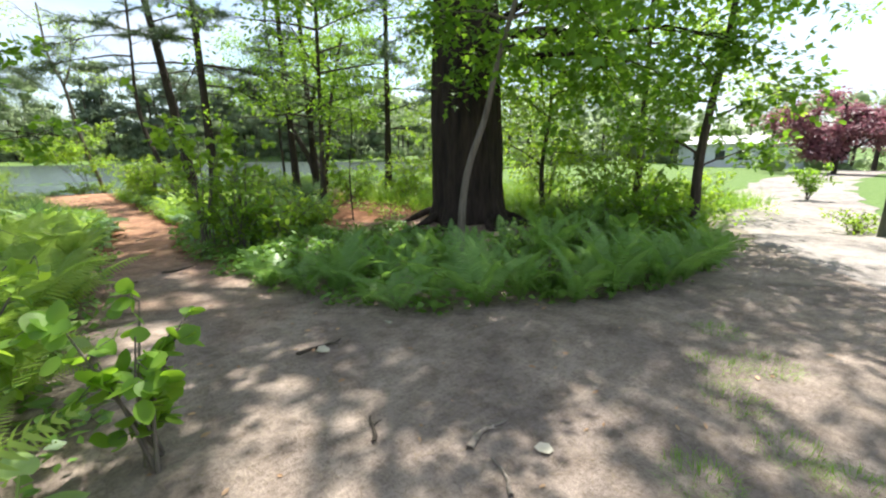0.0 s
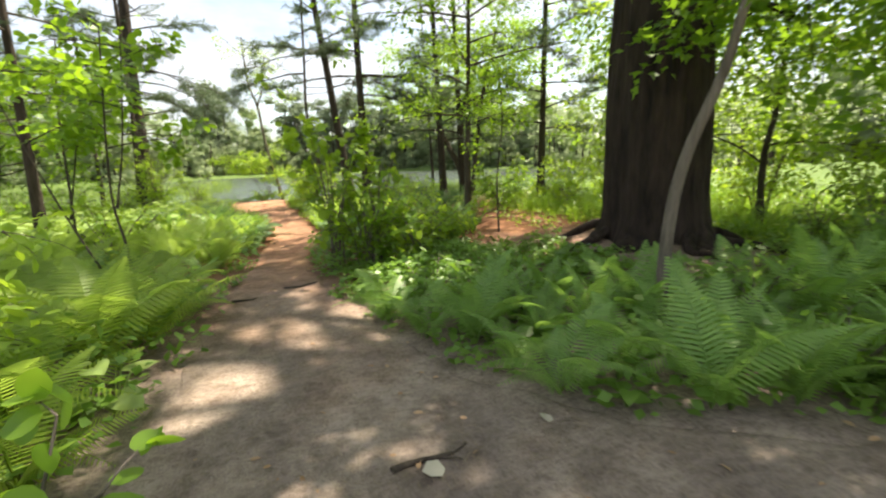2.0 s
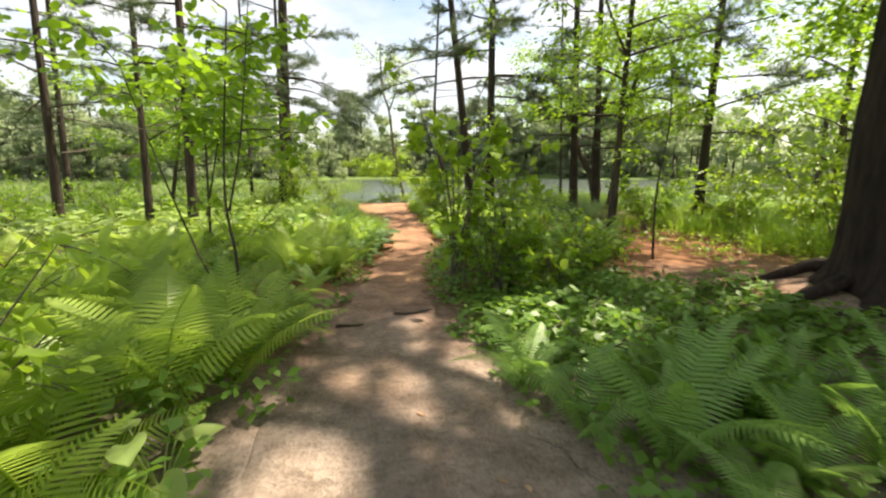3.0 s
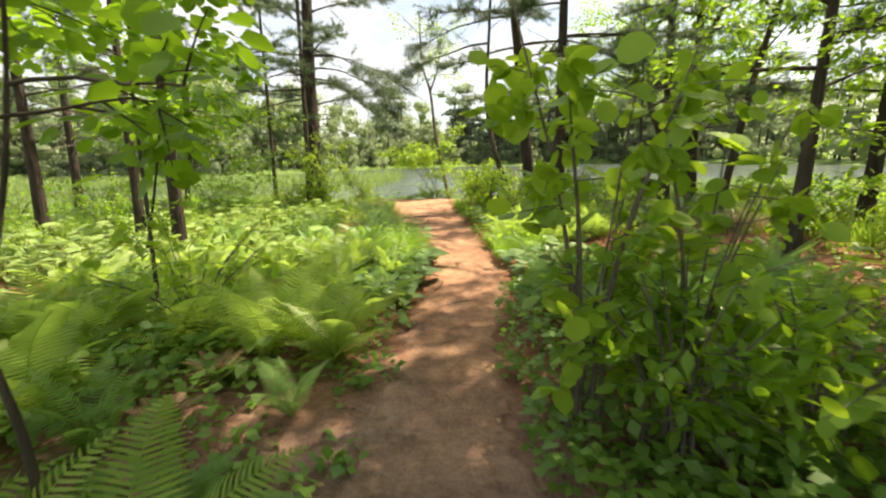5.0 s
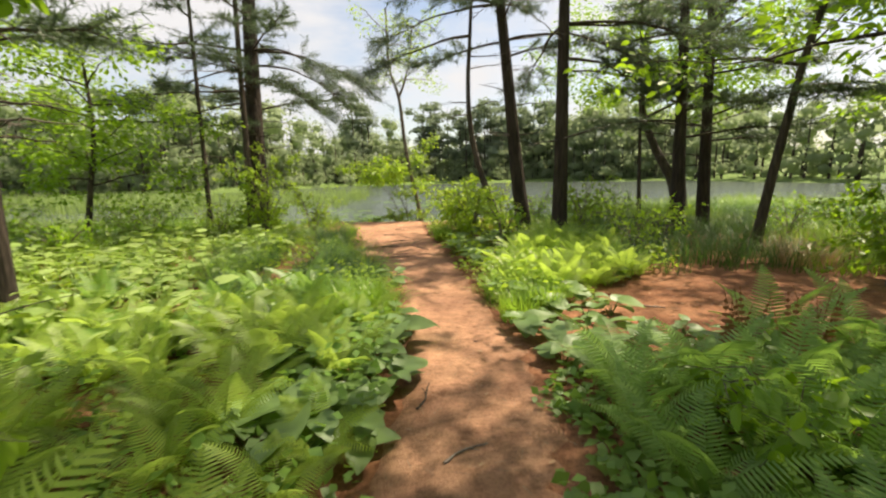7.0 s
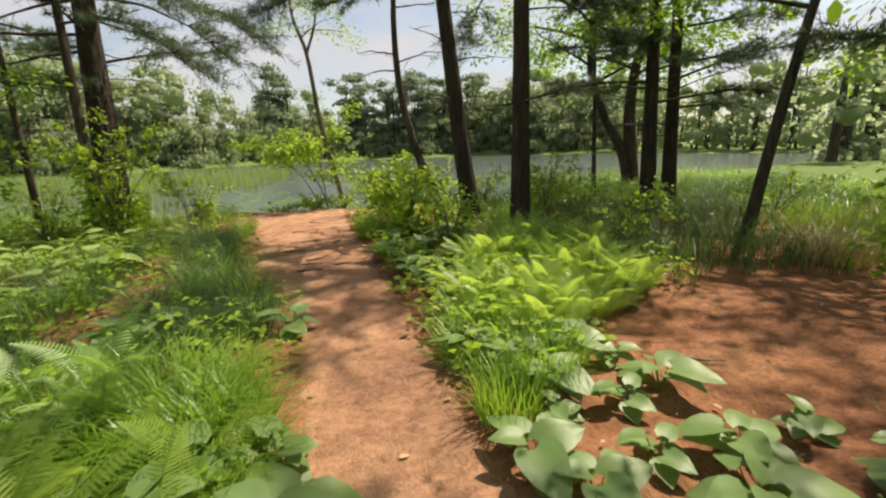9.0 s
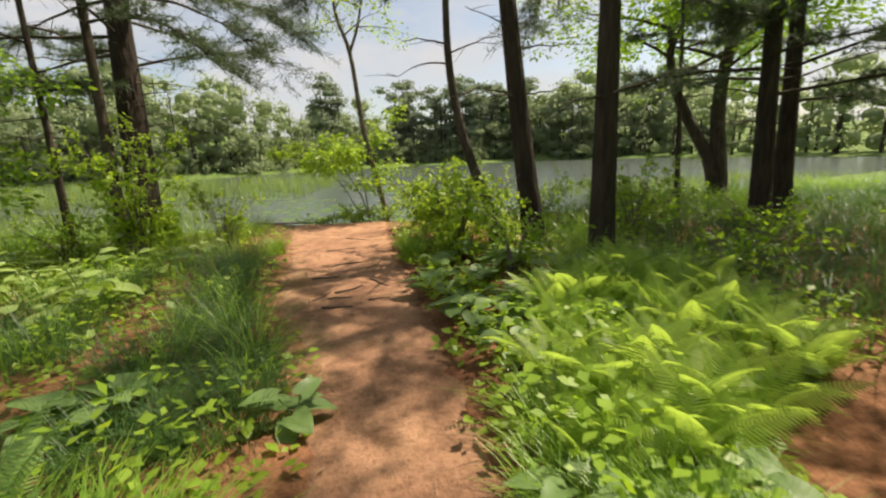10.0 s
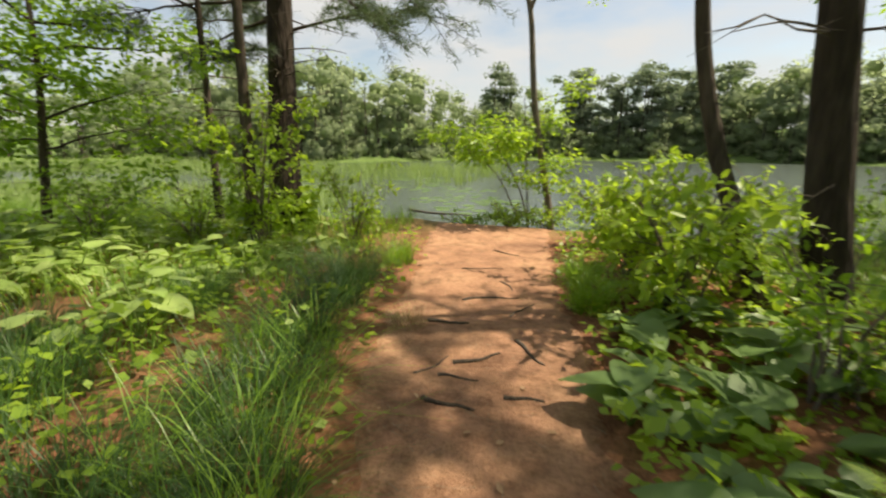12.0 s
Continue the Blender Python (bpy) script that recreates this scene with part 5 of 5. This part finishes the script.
# ---- sticks, roots and dead leaves on the ground ----


def stick(x, y, length, az, r, seed, label, mat=None, name="stick", lift=0.0, parts=True):
    rng = np.random.default_rng(seed)
    u = np.linspace(-0.5, 0.5, 10)
    c, s = math.cos(radians(az)), math.sin(radians(az))
    bend = 0.06 * length * np.sin(5 * u + rng.uniform(0, 6)) + rng.normal(0, 0.008 * length, 10)
    L = np.stack([c * u * length - s * bend, s * u * length + c * bend, 0 * u], -1)
    L[:, 2] = hgt(x + L[:, 0], y + L[:, 1]) - gz(x, y) + r * 0.7 + 0.02 + lift
    V, F = tube(L, r * np.linspace(1.1, 0.45, 10), 7, 0.06, rng)
    pieces = [(V, F)]
    if parts:
        tw = limb(rng, L[5], radians(az) + rng.choice([-0.7, 0.7]), 0.1, length * 0.3, 0.1, 5)
        pieces.append(tube(tw, np.linspace(r * 0.45, r * 0.15, 5), 5))
    ob = put(name, mesh_of(name, *join(pieces), mat or BARK_DARK), None, pose(x, y, gz(x, y)))
    return tagged(ob, label, "root" if name == "root" else "stick")


def litter():
    rng = np.random.default_rng(10)
    for k, (x, y, ln, az, r, m) in enumerate([(1.92, -1.0, 0.36, 12, 0.015, BARK_DARK), (1.73, -2.07, 0.22, 60, 0.011, BARK_DARK), (2.14, -2.47, 0.30, 10, 0.018, DEAD_WOOD), (2.0, -2.71, 0.22, 65, 0.012, DEAD_WOOD), (0.92, 1.8, 0.22, 20, 0.012, BARK_DARK), (1.45, 2.1, 0.36, 8, 0.01, BARK_DARK), (3.4, 6.9, 0.3, -30, 0.012, DEAD_WOOD), (3.9, 5.9, 0.35, -60, 0.01, DEAD_WOOD), (1.1, 5.3, 0.3, 70, 0.008, BARK_DARK), (1.3, 4.75, 0.26, 30, 0.008, DEAD_WOOD)]):
        stick(x, y, ln, az, r, 200 + k, "fallen stick lying on the bare ground", m)
    for k, (x, y, ln, az, r) in enumerate([(0.7, 9.88, 0.3, -12, 0.016), (1.07, 10.57, 0.36, -50, 0.015), (0.42, 10.9, 0.32, 12, 0.018), (1.09, 10.03, 0.22, 3, 0.014), (0.76, 10.4, 0.34, 38, 0.016), (0.69, 10.15, 0.25, 5, 0.012), (0.5, 10.25, 0.3, 60, 0.010), (0.95, 11.3, 0.4, 70, 0.012), (0.65, 11.5, 0.5, 25, 0.014), (0.4, 12.4, 0.45, 10, 0.012), (0.55, 13.2, 0.4, -25, 0.012), (0.75, 11.9, 0.3, -60, 0.011)]):
        stick(x, y, ln, az, r, 230 + k, "exposed tree root crossing the sandy path", BARK_DARK, "root", -0.012, False)
    stick(-3.0, 22.0, 2.6, -18, 0.05, 260, "dark fallen branch lying in the shallow water", BARK_DARK, "fallen_branch", 0.86)
    n = 900
    P = np.stack([rng.uniform(-2, 7, n), rng.uniform(-5, 14.5, n), np.zeros(n)], -1)
    P[:, 2] = hgt(P[:, 0], P[:, 1]) + 0.028
    D = np.stack([rng.normal(0, 1, n), rng.normal(0, 1, n), rng.normal(0, 0.15, n)], -1)
    tagged(put("dead_leaves", mesh_of("dead_leaves", *scatter(P, D, rng.uniform(0.02, 0.06, n), OVAL, rng, 0.25), DEAD_LEAF)), "brown dead leaves strewn over the ground", "dead leaves", kind="stuff")
    n = 30000
    x, y = rng.uniform(-0.5, 7, n), rng.uniform(-5, 14.8, n)
    x[n // 2:], y[n // 2:] = rng.uniform(0.4, 6, n - n // 2), rng.uniform(-4.5, 1.5, n - n // 2)
    P = np.stack([x, y, hgt(x, y) + 0.027], -1)
    D = np.stack([rng.normal(0, 1, n), rng.normal(0, 1, n), rng.normal(0, 0.06, n)], -1)
    tagged(put("needle_litter", mesh_of("needle_litter", *scatter(P, D, rng.uniform(0.04, 0.10, n), NEEDLES, rng, 0.3, 0.035), STRAW)), "dry pine needles strewn over the ground", "needles", kind="stuff")
    for k, (x, y, s) in enumerate([(2.29, -2.76, 0.09), (2.53, -0.91, 0.08), (1.95, -1.09, 0.10)]):
        V, F = scatter(np.array([(0, 0, 0.03)]), np.array([(rng.normal(), rng.normal(), 0.1)]), s, ROUND, rng, 0.2)
        tagged(put("fallen_leaf", mesh_of("fallen_leaf", V, F, PALE_LEAF), None, pose(x, y, gz(x, y))), "pale curled dead leaf on bare soil", "leaf")
    for k, (x, y) in enumerate([(2.95, 5.2), (3.15, 5.3), (3.3, 5.15), (3.65, 5.32)]):
        t = thing("fertile_fern", "clump of upright dark brown fertile fern fronds", "fern", x, y, None, "brown fern fronds")
        for q in range(5):
            me = frond_mesh("fertile_frond", 0.62, 0.045, 0.1, 14, DEAD_FROND)
            put("frond", me, t, pose(0, 0, 0, 0, -rng.uniform(72, 88), rng.uniform(0, 360)))
    for k, (x, y) in enumerate([(-0.25, 3.25), (-0.2, 2.7)]):
        t = thing("dead_fern", "withered orange-brown fern clump", "fern", x, y, None, "withered ferns")
        me = frond_mesh("dead_frond", 0.3, 0.07, 0.9, 16, DEAD_LEAF)
        for q in range(7):
            put("frond", me, t, pose(0, 0, 0.02, 0, -rng.uniform(25, 60), q * 51 + rng.uniform(-15, 15)))


# ---- far things ----


def far_woods():
    rng = np.random.default_rng(12)

    def heart(c, r, flat):
        """The dense uneven heart of a crown, behind its outer leaves."""
        v, u = np.meshgrid(np.linspace(-1.2, 1.45, 5), np.linspace(0, 2 * np.pi, 8)[:-1], indexing="ij")
        rr = r * (1 + rng.normal(0, 0.12, v.shape))
        V = np.stack([c[0] + rr * np.cos(v) * np.cos(u), c[1] + rr * np.cos(v) * np.sin(u), c[2] + rr * np.sin(v) * flat], -1).reshape(-1, 3)
        i, j = np.meshgrid(np.arange(4), np.arange(7), indexing="ij")
        return V, np.stack([i * 7 + j, i * 7 + (j + 1) % 7, (i + 1) * 7 + (j + 1) % 7, (i + 1) * 7 + j], -1).reshape(-1, 4)

    def crowns(spots, mat, name, label, pine_like=False, per=150):
        P, D, N, S, wood, hearts = [], [], [], [], [], []
        for x, y, z0, h in spots:
            w = h * rng.uniform(0.24, 0.36) * (0.5 if pine_like else 1)
            lobes = 6
            wood.append(tube(np.array([(x, y, z0 - 1), (x, y, z0 + h * 0.5), (x, y, z0 + h * 0.9)]), np.array([0.28, 0.18, 0.05]), 5))
            v = np.linspace(0.34 if pine_like else 0.06, 0.9 if pine_like else 0.84, lobes) + rng.uniform(-0.06, 0.06, lobes)
            c = np.stack([rng.normal(0, w * 0.5, lobes) + x, rng.normal(0, w * 0.5, lobes) + y, z0 + h * v], -1)
            r = w * rng.uniform(0.45, 0.75, lobes)
            n = per // lobes
            d = rng.normal(0, 1, (lobes * n, 3))
            d[:, 2] = np.abs(d[:, 2]) - 0.45
            d /= np.linalg.norm(d, axis=1)[:, None]
            p = np.repeat(c, n, 0) + d * (np.repeat(r, n) * rng.uniform(0.68, 1.2, lobes * n))[:, None] * (1, 1, 0.55 if pine_like else 0.85)
            P.append(p)
            N.append(d)
            hearts += [heart(c[i], r[i] * 0.52, 0.5 if pine_like else 0.8) for i in range(lobes)]
            D.append(np.cross(d, rng.normal(0, 1, d.shape)))
            S.append(rng.uniform(0.045, 0.095, len(p)) * (h ** 0.5) * 1.9)
        P, D, N, S = np.concatenate(P), np.concatenate(D), np.concatenate(N), np.concatenate(S)
        t = tagged(new(name), label, "woods", kind="stuff")
        put("inner_foliage", mesh_of(name + "_heart", *join(hearts), mat), t)
        put("trunks", mesh_of("far_trunks", *join(wood), BARK_DARK), t)
        put("foliage", mesh_of(name, *scatter(P, D, S * 1.2, DIAMOND, rng, 0.6, 1.0, N), mat), t)
    s = []
    for x in np.arange(-105, 95, 2.3):
        for row in range(3):
            xx = x + rng.uniform(-1.5, 1.5)
            yy = float(far_shore(xx)) + 1.0 + row * 6 + rng.uniform(-1, 2)
            low = 0.68 if -4 < xx < 32 else 1.0
            s.append((xx, yy, gz(xx, yy), (rng.uniform(7, 14) + row * 3.0 + (3.5 if xx > 32 else 0)) * low))
    for x in np.arange(-105, 95, 1.7):
        yy = float(far_shore(x)) - rng.uniform(-1.5, 1.5)
        s.append((x, yy, -0.9, rng.uniform(3, 5.5)))
    crowns(s, WOODS_HAZED, "far_woods", "green woods along the far shore, haze painted into their colour", False, 450)
    s = []
    for cx, w, many in ((5.5, 4.5, 11), (21, 8.0, 18), (38, 6.0, 8), (-18, 3, 5)):
        for k in range(many):
            xx = cx + rng.uniform(-w, w)
            yy = float(far_shore(xx)) + rng.uniform(3, 12)
            s.append((xx, yy, gz(xx, yy), rng.uniform(21, 26)))
    crowns(s, WOODS_PINE_HAZED, "far_pines", "tall dark pines standing out above the far shore", True, 380)
    s = []
    for k in range(70):
        a = rng.uniform(75, 330)
        r = rng.uniform(46, 78) if a > 125 else rng.uniform(52, 85)
        xx, yy = r * math.sin(radians(a)), r * math.cos(radians(a))
        if yy < shore(xx) - 1:
            s.append((xx, yy, gz(xx, yy), rng.uniform(7, 13)))
    for k in range(26):
        xx, yy = rng.uniform(38, 95), rng.uniform(18, 40)
        s.append((xx, yy, gz(xx, yy), rng.uniform(6, 11)))
    for a in np.arange(78.5, 104, 1.6):
        r = rng.uniform(66, 84)
        xx, yy = r * math.sin(radians(a)), -3.6 + r * math.cos(radians(a))
        s.append((xx, yy, gz(xx, yy), rng.uniform(7, 10.5)))
    for y in np.arange(30, 125, 2.6):
        s.append((66 + rng.uniform(0, 10), y, 0.3, rng.uniform(8, 15)))
        s.append((-84 - rng.uniform(0, 10), y * 0.8 - 10, 0.3, rng.uniform(8, 15)))
    for x in np.arange(25, 66, 2.2):
        yy = float(shore(x)) - rng.uniform(1, 5)
        s.append((x, yy, gz(x, yy), rng.uniform(3.5, 7)))
    crowns(s, WOODS_HAZED, "near_woods", "green woods around the clearing and the meadow", False, 240)


def building():
    t = thing("house", "long low pale building beyond the gravel track", "building", 72, 14.5, None)
    m = pose(0, 0, 0, 0, 0, 12)

    def box(name, lo, hi, mat, parent, label=""):
        bm = bmesh.new()
        bmesh.ops.create_cube(bm, size=1)
        for v in bm.verts:
            v.co = Vector([lo[i] + (v.co[i] + 0.5) * (hi[i] - lo[i]) for i in range(3)])
        bmesh.ops.bevel(bm, geom=bm.edges[:], offset=0.02, segments=1, affect="EDGES")
        me = bpy.data.meshes.new(name)
        bm.to_mesh(me)
        bm.free()
        me.materials.append(mat)
        return put(name, me, parent, m if parent is t else None, label)
    box("wall", (-4, -9, -0.2), (4, 9, 3.2), PAINT_PALE, t)
    V = [(-4.6, -9.6, 3.15), (4.6, -9.6, 3.15), (4.6, 9.6, 3.15), (-4.6, 9.6, 3.15), (0, -9.6, 4.3), (0, 9.6, 4.3)]
    put("roof", mesh_of("roof", V, [(0, 3, 5, 4), (1, 4, 5, 2), (0, 4, 1), (3, 2, 5), (0, 1, 2, 3)], ROOF_GREY, False), t, m)
    for k, y in enumerate((-7, -4.4, -1.8, 0.8, 3.4, 6.0)):
        w = box("window", (-4.06, y, 1.0), (-3.9, y + 1.1, 2.3), GLASS_DARK, t)
        box("frame", (-4.1, y - 0.1, 0.9), (-4.02, y + 1.2, 1.0), PAINT_PALE, w)


def fence():
    t = thing("rail_fence", "weathered green-grey wooden post-and-rail fence beside the track", "fence", 10.7, -3.1)
    for k in range(3):
        L = np.array([(k * 2.2, -k * 0.3, -0.1), (k * 2.2, -k * 0.3, 0.5), (k * 2.2, -k * 0.3, 0.98)])
        put("post", mesh_of("post", *tube(L, np.array([0.07, 0.065, 0.06]), 10, 0.03, np.random.default_rng(k)), WOOD_POST), t)
    for k in range(2):
        for z in (0.45, 0.9):
            L = np.array([(k * 2.2, -k * 0.3, z), (k * 2.2 + 1.1, -k * 0.3 - 0.15, z + 0.01), (k * 2.2 + 2.2, -k * 0.3 - 0.3, z)])
            put("rail", mesh_of("rail", *tube(L, np.array([0.045, 0.045, 0.045]), 8, 0.03, np.random.default_rng(9 + k)), WOOD_POST), t)
    shrub(11.0, -2.75, 0.45, 0.5, LEAF_LIT, OVAL, (0.05, 0.09), 300, "yellow-green low plants at the foot of the fence", 9, 420)




def ground_cover():
    """Small leaves that close the ground between the larger plants."""
    rng = np.random.default_rng(14)
    # The second growth has sunlight painted into its leaf colour.
    for label, boxes, mat in (("low green ground cover under ferns and bushes", ((-3.2, 0.9, -3, 6.5, 15000), (1.6, 4.6, 0.8, 5.6, 10000), (2.0, 7.4, -2.1, 2.6, 9000)), LEAF_COVER), ("low leaves between path and pond, coloured as sunlit", ((-6.5, 0.8, 6.3, 13.5, 8000), (1.2, 4.5, 7.0, 14.0, 9000), (5.5, 13, -1.4, 7, 7000)), LEAF_LIT)):
        P = []
        for x0, x1, y0, y1, n in boxes:
            x, y = rng.uniform(x0, x1, n), rng.uniform(y0, y1, n)
            k = np.sin(2.3 * x + 1.1 * y) + np.sin(1.7 * y - 2.9 * x + 1) + 0.6 * np.sin(4.1 * x + 3.3 * y)
            P.append(np.stack([x, y, hgt(x, y) + rng.uniform(0.02, 0.2, n) * (1 + 0.45 * k)], -1))
        P = np.concatenate(P)
        keep = np.array([not on_path(x, y, 0.02 + 0.12 * math.sin(7 * y)) and not bare(x, y) and y < float(shore(x)) - 0.2 and (x - 5.76) ** 2 + (y - 1.58) ** 2 > 1.4 and z > 0.02 for x, y, z in P.tolist()])
        P = P[keep]
        D = np.stack([rng.normal(0, 1, len(P)), rng.normal(0, 1, len(P)), rng.normal(0.05, 0.3, len(P))], -1)
        tagged(put("ground_cover", mesh_of("ground_cover", *scatter(P, D, rng.uniform(0.045, 0.10, len(P)), DIAMOND, rng, 0.4), mat)), label, "ground cover", kind="stuff")


far_woods()
building()
fence()
leafy_tree("purple_tree", 50, 3.2, [([(0, 0, 0), (0.1, 0, 1.4), (0, 0.1, 3.2), (0, 0, 6.0)], 0.2, 0.07), ([(0, 0, 1.3), (0.7, -1.6, 2.8), (0.9, -3.6, 4.4)], 0.13, 0.05), ([(0, 0, 1.2), (-0.4, 1.8, 2.8), (0.2, 3.4, 4.6)], 0.13, 0.05)], (1.2, 6.0, 2.8), LEAF_PURPLE_HAZED, OVAL, (0.25, 0.4), BARK_DARK, 45, "broad purple-leaved tree beyond the gravel track", 10, 26, 0.9)
shrub(17.5, -0.9, 1.1, 0.45, LEAF_SHRUB, OVAL, (0.08, 0.12), 301, "small upright green bush beside the track", 10, 700)
grasses()
litter()
fern_beds()
broad_beds()
ground_cover()
